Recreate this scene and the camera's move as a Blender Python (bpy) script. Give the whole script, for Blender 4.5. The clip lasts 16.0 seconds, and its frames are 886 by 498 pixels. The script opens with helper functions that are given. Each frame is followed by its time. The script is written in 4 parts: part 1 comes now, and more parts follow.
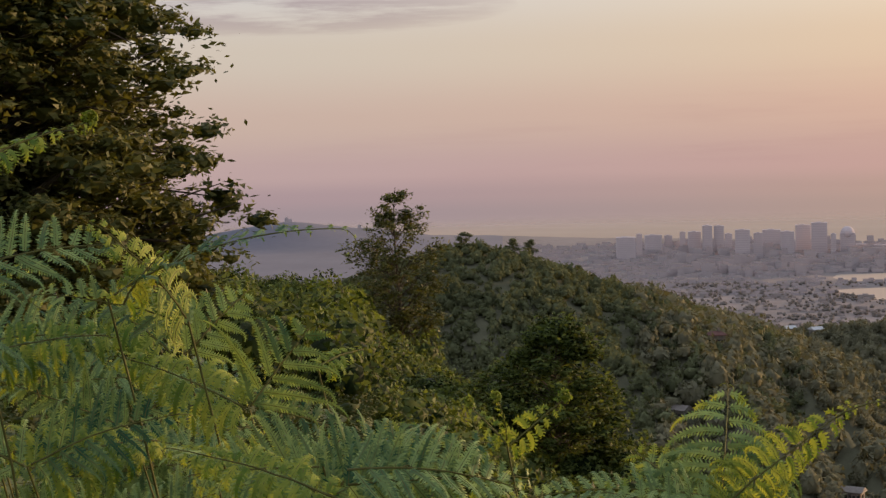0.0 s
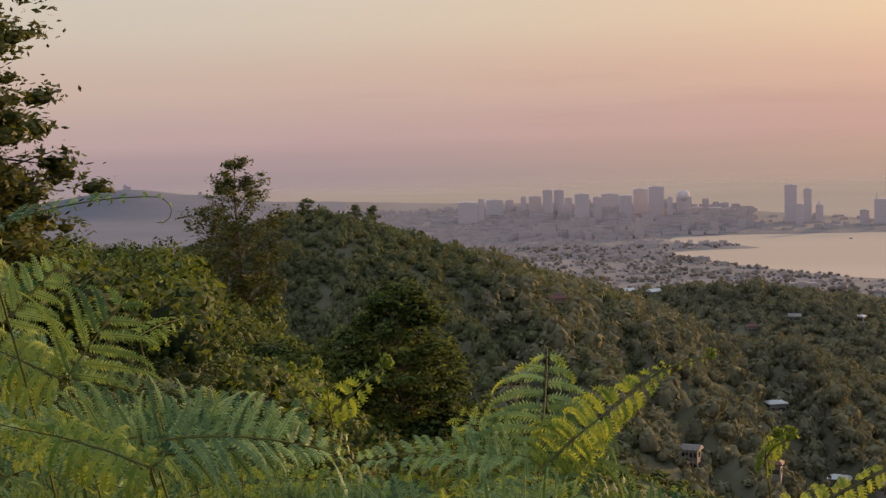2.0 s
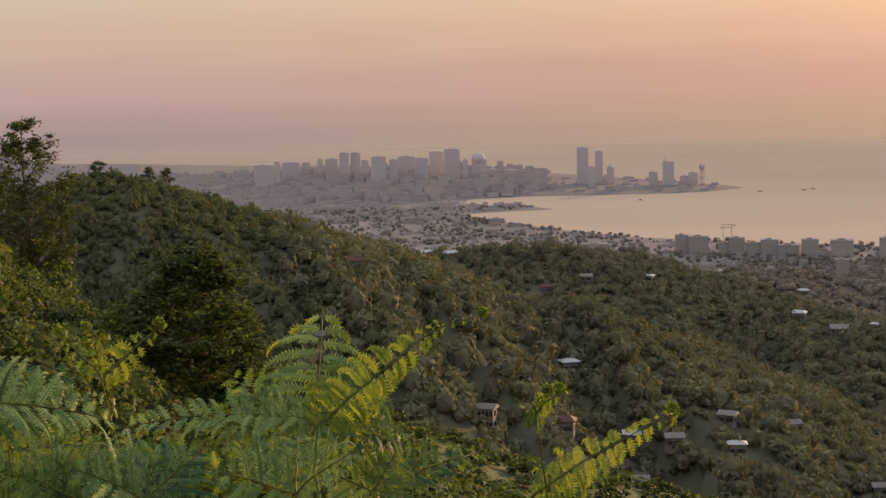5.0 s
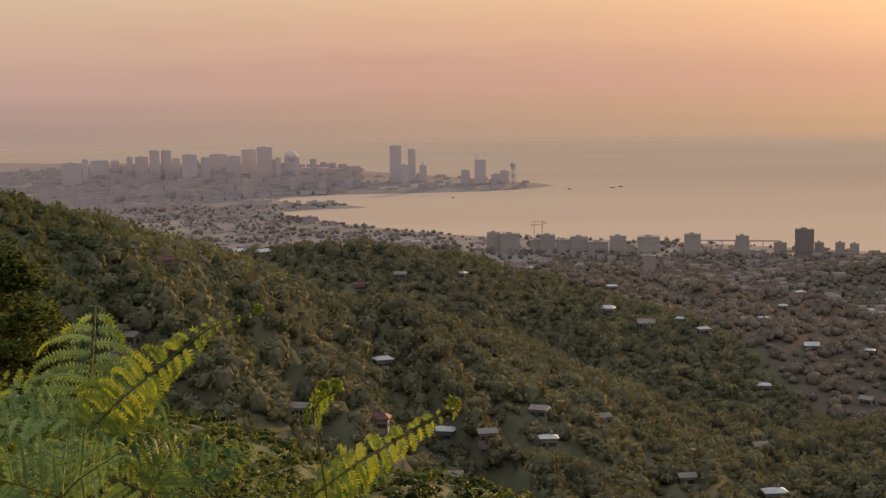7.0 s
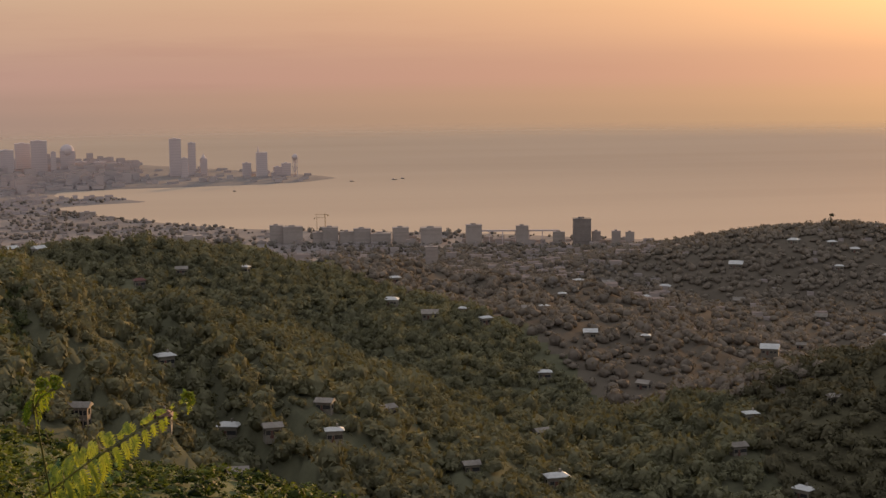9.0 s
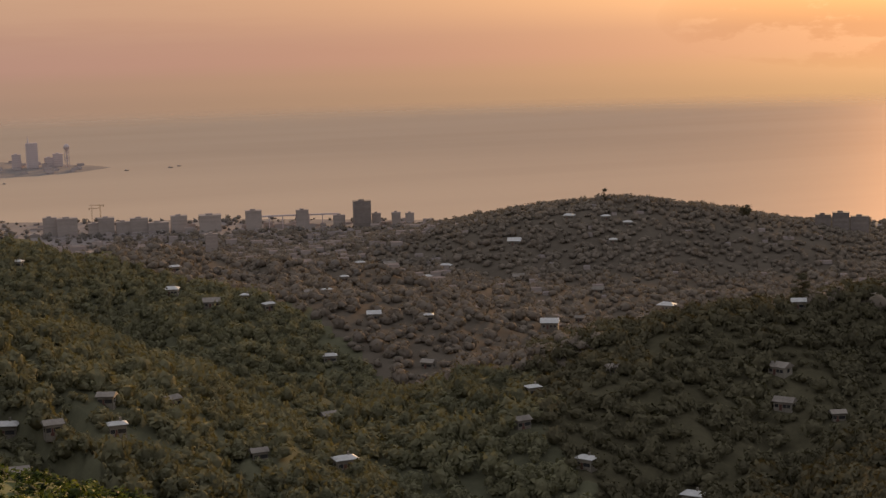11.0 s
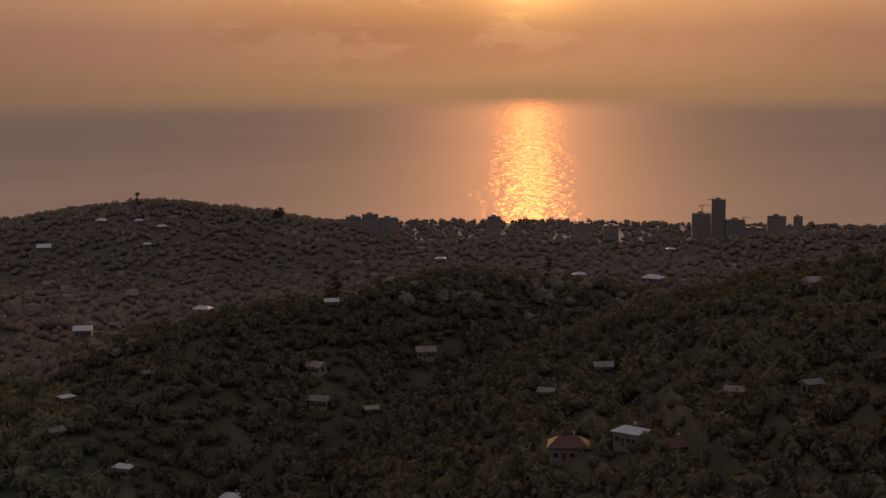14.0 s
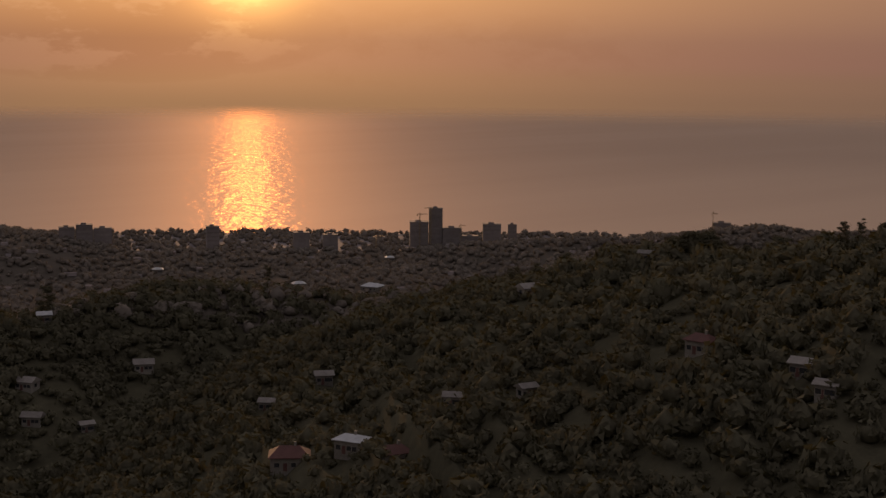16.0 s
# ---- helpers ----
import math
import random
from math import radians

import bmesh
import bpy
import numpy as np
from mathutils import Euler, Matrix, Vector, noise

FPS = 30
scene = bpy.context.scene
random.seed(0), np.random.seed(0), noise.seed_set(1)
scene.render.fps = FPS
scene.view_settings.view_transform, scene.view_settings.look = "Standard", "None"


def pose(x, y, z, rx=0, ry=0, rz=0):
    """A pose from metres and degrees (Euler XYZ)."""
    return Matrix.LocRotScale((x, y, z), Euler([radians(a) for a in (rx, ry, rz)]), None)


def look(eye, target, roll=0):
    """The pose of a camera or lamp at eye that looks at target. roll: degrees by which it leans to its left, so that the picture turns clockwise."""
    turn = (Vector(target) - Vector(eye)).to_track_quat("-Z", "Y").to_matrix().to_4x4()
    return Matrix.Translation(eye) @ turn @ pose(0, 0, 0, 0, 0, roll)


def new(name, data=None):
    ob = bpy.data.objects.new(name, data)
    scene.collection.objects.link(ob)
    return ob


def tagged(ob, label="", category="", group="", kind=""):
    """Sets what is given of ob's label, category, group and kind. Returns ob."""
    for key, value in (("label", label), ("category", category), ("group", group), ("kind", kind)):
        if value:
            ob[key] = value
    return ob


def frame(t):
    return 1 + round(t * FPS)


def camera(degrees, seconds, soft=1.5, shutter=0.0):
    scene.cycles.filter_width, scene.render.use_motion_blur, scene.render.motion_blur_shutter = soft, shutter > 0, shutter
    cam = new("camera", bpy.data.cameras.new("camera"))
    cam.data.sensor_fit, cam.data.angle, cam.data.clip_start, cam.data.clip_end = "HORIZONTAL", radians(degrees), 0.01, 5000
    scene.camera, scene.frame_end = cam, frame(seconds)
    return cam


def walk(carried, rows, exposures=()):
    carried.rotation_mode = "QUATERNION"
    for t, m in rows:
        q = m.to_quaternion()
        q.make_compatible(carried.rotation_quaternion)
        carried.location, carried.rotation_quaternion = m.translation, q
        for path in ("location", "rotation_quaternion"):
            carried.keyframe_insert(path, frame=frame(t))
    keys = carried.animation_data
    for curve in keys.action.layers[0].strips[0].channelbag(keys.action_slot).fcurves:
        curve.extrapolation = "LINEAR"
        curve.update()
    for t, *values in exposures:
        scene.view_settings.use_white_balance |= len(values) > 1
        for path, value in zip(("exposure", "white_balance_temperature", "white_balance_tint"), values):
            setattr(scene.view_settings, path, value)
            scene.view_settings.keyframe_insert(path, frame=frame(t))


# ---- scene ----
# Evening view from a fern slope over wooded hills, a bay town and the sea.
# Azimuth: degrees clockwise from +y. The eye stands 200 m above the sea.
EYE_Z = 200.0


def polar(az, r, z=0.0):
    a = radians(az)
    return Vector((r * math.sin(a), r * math.cos(a), z))


def aim(az, el):
    a, e = radians(az), radians(el)
    return Vector((math.sin(a) * math.cos(e), math.cos(a) * math.cos(e), math.sin(e)))


cam = camera(31.452, 16.0, soft=1.4)
# seconds, azimuth, elevation, roll, sideways step, rise
TURNS = [
    (0.0, -19.898, -3.481, -1.396, 0.000, 0.000), (0.5, -18.219, -4.009, -1.456, 0.015, 0.000),
    (1.0, -16.938, -4.207, -1.489, 0.026, 0.000), (1.5, -15.619, -4.595, -1.578, 0.038, 0.000),
    (2.0, -14.197, -4.865, -1.556, 0.042, 0.000), (2.5, -12.773, -5.036, -1.501, 0.049, 0.000),
    (3.0, -11.269, -5.192, -1.325, 0.053, 0.000), (3.5, -10.436, -5.487, -1.262, 0.058, 0.000),
    (3.7, -10.120, -5.650, -1.250, 0.061, 0.000), (5.8, -4.280, -6.580, -1.100, 0.108, -0.006),
    (6.0, -3.641, -6.573, -1.080, 0.115, -0.006), (6.5, -1.829, -6.582, -0.927, 0.136, -0.008),
    (7.0, 0.007, -6.589, -0.723, 0.156, -0.010), (7.5, 1.965, -6.696, -0.669, 0.178, -0.013),
    (8.0, 4.182, -6.785, -0.607, 0.202, -0.015), (8.5, 6.030, -6.881, -0.632, 0.229, -0.017),
    (9.0, 7.938, -6.956, -0.636, 0.264, -0.020), (9.5, 9.920, -7.290, -0.734, 0.300, -0.023),
    (9.7, 10.887, -7.356, -0.923, 0.315, -0.023), (11.8, 18.350, -7.820, -1.680, 0.420, -0.023),
    (12.0, 19.052, -7.820, -1.665, 0.430, -0.023), (12.5, 23.124, -7.866, -1.203, 0.450, -0.023),
    (13.0, 28.425, -7.902, -0.761, 0.475, -0.023), (13.5, 31.143, -7.894, -0.530, 0.490, -0.023),
    (14.0, 32.917, -7.881, -0.379, 0.505, -0.023), (14.5, 34.913, -7.758, -0.147, 0.520, -0.023),
    (15.0, 37.866, -7.626, 0.283, 0.535, -0.023), (15.5, 40.581, -7.585, 0.384, 0.548, -0.023),
    (16.0, 43.196, -7.536, 0.490, 0.560, -0.023),
]


def eye_at(step, rise):
    return Vector((step * 0.985, step * 0.17, EYE_Z + rise))


walk(cam, [(t, look(eye_at(s, h), eye_at(s, h) + aim(az, el), roll)) for t, az, el, roll, s, h in TURNS],
     exposures=[(0.0, 0.90, 6350, 11), (3.5, 0.93, 6500, 10), (7.0, 0.87, 7200, 10), (9.5, 0.64, 7350, 12), (12.0, 0.17, 7400, 18), (12.5, -0.15, 7400, 22), (13.0, -0.45, 7400, 24), (16.0, -0.60, 7450, 25)])

# ---------------------------------------------------------------- light
SUN_AZ, SUN_EL = 36.1, 8.5
GLOW_EL = 3.2
world = bpy.data.worlds.new("evening_sky")
scene.world = world
world.use_nodes = True
wn, wl = world.node_tree.nodes, world.node_tree.links
wn.clear()


def node(nodes, kind, **sockets):
    n = nodes.new(kind)
    for key, value in sockets.items():
        n.inputs[key.replace("_", " ")].default_value = value
    return n


def ramp(nodes, stops, mode="EASE"):
    n = nodes.new("ShaderNodeValToRGB")
    n.color_ramp.interpolation = mode
    el = n.color_ramp.elements
    while len(el) < len(stops):
        el.new(0.5)
    for e, (p, c) in zip(el, stops):
        e.position, e.color = p, (*c, 1)
    return n


def math_node(nodes, links, op, a, b=None, c=None, clamp=False):
    n = nodes.new("ShaderNodeMath")
    n.operation, n.use_clamp = op, clamp
    for i, v in enumerate((a, b, c)):
        if v is None:
            continue
        if isinstance(v, (int, float)):
            n.inputs[i].default_value = v
        else:
            links.new(v, n.inputs[i])
    return n.outputs[0]


def mix_rgb(nodes, links, fac, a, b, mode="MIX"):
    n = nodes.new("ShaderNodeMix")
    n.data_type, n.blend_type = "RGBA", mode
    for sock, v in ((n.inputs["Factor"], fac), (n.inputs[6], a), (n.inputs[7], b)):
        if isinstance(v, (int, float)):
            sock.default_value = v
        elif isinstance(v, tuple):
            sock.default_value = (*v, 1)
        else:
            links.new(v, sock)
    return n.outputs[2]


sky = wn.new("ShaderNodeTexSky")
sky.sky_type, sky.sun_disc = "NISHITA", False
sky.sun_elevation, sky.sun_rotation = radians(SUN_EL), radians(SUN_AZ)
sky.air_density, sky.dust_density, sky.ozone_density = 1.2, 3.0, 1.0
coord = wn.new("ShaderNodeTexCoord")
sep = wn.new("ShaderNodeSeparateXYZ")
wl.new(coord.outputs["Generated"], sep.inputs[0])
# height above the horizon, -0.06 .. 0.34 -> 0 .. 1
up = math_node(wn, wl, "MULTIPLY_ADD", sep.outputs[2], 2.5, 0.15, clamp=True)
away = ramp(wn, [(0.0, (0.42, 0.335, 0.325)), (0.055, (0.335, 0.26, 0.275)), (0.085, (0.385, 0.28, 0.29)), (0.12, (0.475, 0.340, 0.325)), (0.2, (0.535, 0.400, 0.337)),
                 (0.31, (0.555, 0.475, 0.402)), (0.42, (0.57, 0.530, 0.505)), (0.7, (0.72, 0.71, 0.72)), (1.0, (0.66, 0.71, 0.80))])
near = ramp(wn, [(0.0, (0.46, 0.33, 0.25)), (0.055, (0.44, 0.30, 0.225)), (0.085, (0.48, 0.315, 0.235)), (0.12, (0.53, 0.312, 0.262)), (0.2, (0.585, 0.362, 0.285)),
                 (0.31, (0.645, 0.445, 0.305)), (0.45, (0.78, 0.63, 0.44)), (0.7, (0.76, 0.71, 0.66)), (1.0, (0.66, 0.71, 0.79))])
wl.new(up, away.inputs[0])
wl.new(up, near.inputs[0])
dot = wn.new("ShaderNodeVectorMath")
dot.operation = "DOT_PRODUCT"
dot.inputs[1].default_value = tuple(aim(SUN_AZ, GLOW_EL))
wl.new(coord.outputs["Generated"], dot.inputs[0])
toward = wn.new("ShaderNodeMapRange")
toward.interpolation_type = "SMOOTHSTEP"
toward.inputs[1].default_value, toward.inputs[2].default_value = 0.45, 1.0
wl.new(dot.outputs["Value"], toward.inputs[0])
dusk = mix_rgb(wn, wl, toward.outputs[0], away.outputs[0], near.outputs[0])
# bright air round the sun
ring = math_node(wn, wl, "MAXIMUM", dot.outputs["Value"], 0.0)
wide = math_node(wn, wl, "MULTIPLY", math_node(wn, wl, "POWER", ring, 30.0), 0.11)
halo = math_node(wn, wl, "MULTIPLY", math_node(wn, wl, "POWER", ring, 220.0), 0.17)
core = math_node(wn, wl, "MULTIPLY", math_node(wn, wl, "POWER", ring, 2200.0), 7.0)
lift = wn.new("ShaderNodeMapRange")
lift.interpolation_type = "SMOOTHSTEP"
lift.inputs[1].default_value, lift.inputs[2].default_value = -0.045, -0.02
wl.new(sep.outputs[2], lift.inputs[0])
for share, tone in ((wide, (1.0, 0.38, 0.20)), (halo, (1.0, 0.44, 0.16)), (core, (1.0, 0.62, 0.16))):
    dusk = mix_rgb(wn, wl, lift.outputs[0], dusk, mix_rgb(wn, wl, 1.0, dusk, mix_rgb(wn, wl, 1.0, tone, share, "MULTIPLY"), "ADD"))


def cloud_patch(sky_colour, az, el, reach, scale, low, high, share, tint):
    """Soft clouds round one direction of the sky."""
    stretch = wn.new("ShaderNodeMapping")
    stretch.inputs["Scale"].default_value = scale
    wl.new(coord.outputs["Generated"], stretch.inputs[0])
    puff = node(wn, "ShaderNodeTexNoise", Scale=1.0, Detail=7.0, Roughness=0.62)
    wl.new(stretch.outputs[0], puff.inputs["Vector"])
    edge = ramp(wn, [(low, (0, 0, 0)), (high, (1, 1, 1))])
    wl.new(puff.outputs[0], edge.inputs[0])
    off = wn.new("ShaderNodeVectorMath")
    off.operation = "SUBTRACT"
    off.inputs[1].default_value = tuple(aim(az, el))
    wl.new(coord.outputs["Generated"], off.inputs[0])
    wide = wn.new("ShaderNodeVectorMath")
    wide.operation = "MULTIPLY"
    wide.inputs[1].default_value = (1 / radians(reach[0]), 1 / radians(reach[0]), 1 / radians(reach[1]))
    wl.new(off.outputs[0], wide.inputs[0])
    size = wn.new("ShaderNodeVectorMath")
    size.operation = "LENGTH"
    wl.new(wide.outputs[0], size.inputs[0])
    mask = math_node(wn, wl, "SUBTRACT", 1.0, size.outputs["Value"], clamp=True)
    mask = math_node(wn, wl, "POWER", mask, 0.5)
    fac = math_node(wn, wl, "MULTIPLY", math_node(wn, wl, "MULTIPLY", edge.outputs[0], mask), share)
    return mix_rgb(wn, wl, fac, sky_colour, mix_rgb(wn, wl, 1.0, sky_colour, tint, "MULTIPLY"))


dusk = cloud_patch(dusk, -25.5, 5.3, (8.5, 1.0), (7, 7, 75), 0.38, 0.56, 1.0, (0.62, 0.54, 0.62))
dusk = cloud_patch(dusk, 31.8, 0.4, (8.0, 2.0), (15, 15, 40), 0.44, 0.52, 1.0, (0.72, 0.63, 0.68))
dusk = cloud_patch(dusk, 43.0, -0.2, (9.0, 1.6), (20, 20, 40), 0.45, 0.6, 0.5, (0.84, 0.76, 0.78))
dusk = cloud_patch(dusk, -5.0, 0.5, (24.0, 2.2), (5, 5, 70), 0.46, 0.66, 0.35, (0.86, 0.80, 0.86))
air = wn.new("ShaderNodeBackground")
air.inputs[1].default_value = 0.012
wl.new(sky.outputs[0], air.inputs[0])
glow = wn.new("ShaderNodeBackground")
glow.inputs[1].default_value = 0.56
wl.new(dusk, glow.inputs[0])
total = wn.new("ShaderNodeAddShader")
wl.new(air.outputs[0], total.inputs[0])
wl.new(glow.outputs[0], total.inputs[1])
wout = wn.new("ShaderNodeOutputWorld")
wl.new(total.outputs[0], wout.inputs[0])

sun = new("sun", bpy.data.lights.new("sun", "SUN"))
sun.data.energy, sun.data.angle, sun.data.color = 3.7, radians(0.6), (1.0, 0.63, 0.32)
sun.matrix_world = look(aim(SUN_AZ, SUN_EL) * 100, (0, 0, 0))


# ---------------------------------------------------------------- materials
def material(name, dark, light, scale=1.0, rough=0.8, bump=0.0, fine=8.0, metal=0.0, island=0.0, object_random=0.0, leaf=0.0, specular=0.3, coarse=0.0):
    """A surface that wanders between two colours at two sizes, with fine relief; leaf: share of light that passes through."""
    m = bpy.data.materials.new(name)
    m.use_nodes = True
    ns, ls = m.node_tree.nodes, m.node_tree.links
    ns.clear()
    out = ns.new("ShaderNodeOutputMaterial")
    bsdf = node(ns, "ShaderNodeBsdfPrincipled", Roughness=rough, Metallic=metal)
    bsdf.inputs["Specular IOR Level"].default_value = specular
    geo = ns.new("ShaderNodeNewGeometry")
    big = node(ns, "ShaderNodeTexNoise", Scale=scale, Detail=5.0, Roughness=0.62)
    ls.new(geo.outputs["Position"], big.inputs["Vector"])
    small = node(ns, "ShaderNodeTexNoise", Scale=scale * fine, Detail=3.0)
    ls.new(geo.outputs["Position"], small.inputs["Vector"])
    fac = math_node(ns, ls, "MULTIPLY_ADD", big.outputs[0], 1.5, -0.5)
    fac = math_node(ns, ls, "MULTIPLY_ADD", small.outputs[0], 0.6, math_node(ns, ls, "SUBTRACT", fac, 0.05))
    if coarse:
        wide = node(ns, "ShaderNodeTexNoise", Scale=coarse, Detail=2.0)
        ls.new(geo.outputs["Position"], wide.inputs["Vector"])
        fac = math_node(ns, ls, "ADD", fac, math_node(ns, ls, "MULTIPLY_ADD", wide.outputs[0], 1.6, -0.8))
    if island:
        fac = math_node(ns, ls, "ADD", fac, math_node(ns, ls, "MULTIPLY_ADD", geo.outputs["Random Per Island"], island, -island / 2))
    if object_random:
        info = ns.new("ShaderNodeObjectInfo")
        fac = math_node(ns, ls, "ADD", fac, math_node(ns, ls, "MULTIPLY_ADD", info.outputs["Random"], object_random, -object_random / 2))
    fac = math_node(ns, ls, "ADD", fac, 0.0, clamp=True)
    col = mix_rgb(ns, ls, fac, dark, light)
    ls.new(col, bsdf.inputs["Base Color"])
    if bump:
        b = node(ns, "ShaderNodeBump", Strength=bump, Distance=0.3 / max(scale, 0.05) * 0.1)
        ls.new(small.outputs[0], b.inputs["Height"])
        ls.new(b.outputs[0], bsdf.inputs["Normal"])
    last = bsdf.outputs[0]
    if leaf:
        thru = ns.new("ShaderNodeBsdfTranslucent")
        ls.new(mix_rgb(ns, ls, 1.0, col, (1.4, 1.35, 0.55), "MULTIPLY"), thru.inputs[0])
        mixs = ns.new("ShaderNodeMixShader")
        mixs.inputs[0].default_value = leaf
        ls.new(last, mixs.inputs[1])
        ls.new(thru.outputs[0], mixs.inputs[2])
        last = mixs.outputs[0]
    ls.new(last, out.inputs[0])
    return m


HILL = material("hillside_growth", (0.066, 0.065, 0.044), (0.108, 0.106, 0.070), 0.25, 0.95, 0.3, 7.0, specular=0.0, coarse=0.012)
# Darker copy of the hillside growth; the ridge's backlit shade is in the colour.
SHADY = material("backlit_ridge_growth", (0.050, 0.045, 0.030), (0.090, 0.081, 0.054), 0.25, 0.95, 0.3, 7.0, specular=0.0, coarse=0.012)
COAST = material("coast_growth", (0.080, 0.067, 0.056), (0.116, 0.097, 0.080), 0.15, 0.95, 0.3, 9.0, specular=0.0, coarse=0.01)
# Pale mauve plain: distance haze is put into the ground colour.
PLAIN = material("hazed_town_ground", (0.160, 0.139, 0.137), (0.230, 0.199, 0.196), 0.04, 0.95, 0.3, 6.0, specular=0.05, coarse=0.004)
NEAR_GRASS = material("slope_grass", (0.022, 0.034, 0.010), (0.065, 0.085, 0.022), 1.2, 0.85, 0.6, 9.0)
# Coast and plain leaves greyed and lifted; evening haze sits in their colour.
HAZE_LEAF = material("hazed_coast_foliage", (0.130, 0.110, 0.096), (0.190, 0.160, 0.137), 0.03, 0.95, 0.1, 22.0, island=0.2, leaf=0.08, specular=0.0, coarse=0.008)
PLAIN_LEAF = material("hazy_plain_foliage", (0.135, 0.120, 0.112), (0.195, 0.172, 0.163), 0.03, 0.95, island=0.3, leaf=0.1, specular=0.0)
WOOD_LEAF = material("wood_foliage", (0.058, 0.067, 0.037), (0.136, 0.144, 0.078), 0.07, 0.95, 0.1, 16.0, island=0.3, leaf=0.18, specular=0.0, coarse=0.014)
# Valley woods lifted towards grey, with the haze put into the leaf colour.
VALLEY_LEAF = material("hazed_valley_foliage", (0.096, 0.094, 0.064), (0.166, 0.156, 0.100), 0.06, 0.95, 0.1, 18.0, island=0.25, leaf=0.12, specular=0.0, coarse=0.010)
# Ridge woods darker than the valley's: their backlit shade is painted in.
RIDGE_LEAF = material("backlit_ridge_foliage", (0.066, 0.060, 0.042), (0.115, 0.104, 0.070), 0.06, 0.95, 0.2, 18.0, island=0.25, leaf=0.08, specular=0.0, coarse=0.010)
BUSH_LEAF = material("bush_foliage", (0.009, 0.018, 0.006), (0.122, 0.150, 0.042), 0.5, 0.6, island=1.1, leaf=0.34, specular=0.08, coarse=0.09)
TREE_LEAF = material("tree_foliage", (0.024, 0.033, 0.012), (0.130, 0.128, 0.040), 0.7, 0.55, island=0.7, leaf=0.22, specular=0.1)
FERN_LEAF = material("fern_foliage", (0.018, 0.064, 0.034), (0.245, 0.320, 0.105), 3.0, 0.55, island=0.7, object_random=0.5, leaf=0.24, specular=0.12)
# Very dark leaf colour that stands for the shade in gaps between ferns.
BRAKE = material("shaded_brake", (0.014, 0.022, 0.007), (0.060, 0.075, 0.022), 0.8, 0.7, island=0.4, leaf=0.2, specular=0.1)
FERN_YOUNG = material("young_fern_foliage", (0.080, 0.140, 0.024), (0.310, 0.335, 0.062), 4.0, 0.6, island=0.7, object_random=0.3, leaf=0.34, specular=0.08)
FERN_STEM = material("fern_stem", (0.060, 0.055, 0.018), (0.150, 0.145, 0.045), 9.0, 0.7, specular=0.1)
BARK = material("bark", (0.035, 0.025, 0.018), (0.12, 0.09, 0.065), 3.0, 0.9, 0.8)
# City plaster and windows nearly one pale mauve: haze put into the colours.
CITY_LOW = material("hazed_city_low_plaster", (0.360, 0.313, 0.322), (0.410, 0.357, 0.367), 0.02, 1.0, island=0.3, specular=0.0)
# Roof colour set well below the walls' to offset the sun on the tops.
TOWN_ROOF = material("sun_dimmed_town_roof", (0.165, 0.143, 0.144), (0.205, 0.178, 0.178), 0.02, 0.95, island=0.3, specular=0.0)
CITY_WALL = material("hazed_city_plaster", (0.440, 0.382, 0.398), (0.490, 0.425, 0.443), 0.05, 1.0, object_random=0.4, specular=0.0)
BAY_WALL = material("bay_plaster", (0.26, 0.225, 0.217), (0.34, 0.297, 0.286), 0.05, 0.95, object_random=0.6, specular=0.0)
# Darker than the bay walls: the shade of their backlit side is painted in.
SHORE_WALL = material("backlit_shore_concrete", (0.13, 0.112, 0.108), (0.22, 0.19, 0.184), 0.05, 0.9, object_random=0.5)
CITY_GLASS = material("hazed_city_window", (0.405, 0.351, 0.367), (0.450, 0.390, 0.408), 0.2, 0.9, specular=0.0)
CITY_ROOF = material("hazed_city_plaster_low", (0.270, 0.234, 0.230), (0.325, 0.282, 0.276), 0.02, 0.95, island=0.4, specular=0.0)
HOUSE_WALL = material("house_plaster", (0.11, 0.095, 0.082), (0.25, 0.225, 0.195), 0.35, 0.85, 0.1, object_random=0.6)
HOUSE_BRICK = material("house_block", (0.12, 0.09, 0.075), (0.22, 0.18, 0.15), 0.6, 0.9, 0.2)
ROOF_WHITE = material("white_tin_roof", (0.30, 0.30, 0.31), (0.52, 0.52, 0.53), 0.4, 0.6, specular=0.3)
ROOF_GREY = material("grey_tin_roof", (0.10, 0.085, 0.075), (0.24, 0.21, 0.19), 0.4, 0.55, object_random=0.5)
ROOF_RED = material("red_tile_roof", (0.075, 0.030, 0.026), (0.13, 0.054, 0.046), 0.5, 0.7, 0.2)
DARK_PANE = material("dark_pane", (0.02, 0.02, 0.022), (0.05, 0.05, 0.055), 0.5, 0.15, specular=0.6)
STEEL = material("crane_steel", (0.16, 0.11, 0.06), (0.30, 0.22, 0.12), 0.5, 0.5)
# Blue-grey instead of leaf green: the air's haze is painted into the mountain.
MOUNT = material("hazed_mountain_woods", (0.088, 0.088, 0.118), (0.122, 0.121, 0.155), 0.006, 1.0, fine=12.0)

SEA = bpy.data.materials.new("sea_water")
SEA.use_nodes = True
sn, sl = SEA.node_tree.nodes, SEA.node_tree.links
sn.clear()
spot = sn.new("ShaderNodeNewGeometry")
slick = node(sn, "ShaderNodeTexNoise", Scale=0.003, Detail=4.0)
sl.new(spot.outputs["Position"], slick.inputs["Vector"])
# swell running in towards the shore
swell_turn = sn.new("ShaderNodeVectorRotate")
swell_turn.rotation_type = "Z_AXIS"
swell_turn.inputs["Angle"].default_value = radians(SUN_AZ)
sl.new(spot.outputs["Position"], swell_turn.inputs["Vector"])
swell_size = node(sn, "ShaderNodeMapping", Scale=(0.045, 0.026, 0.05))
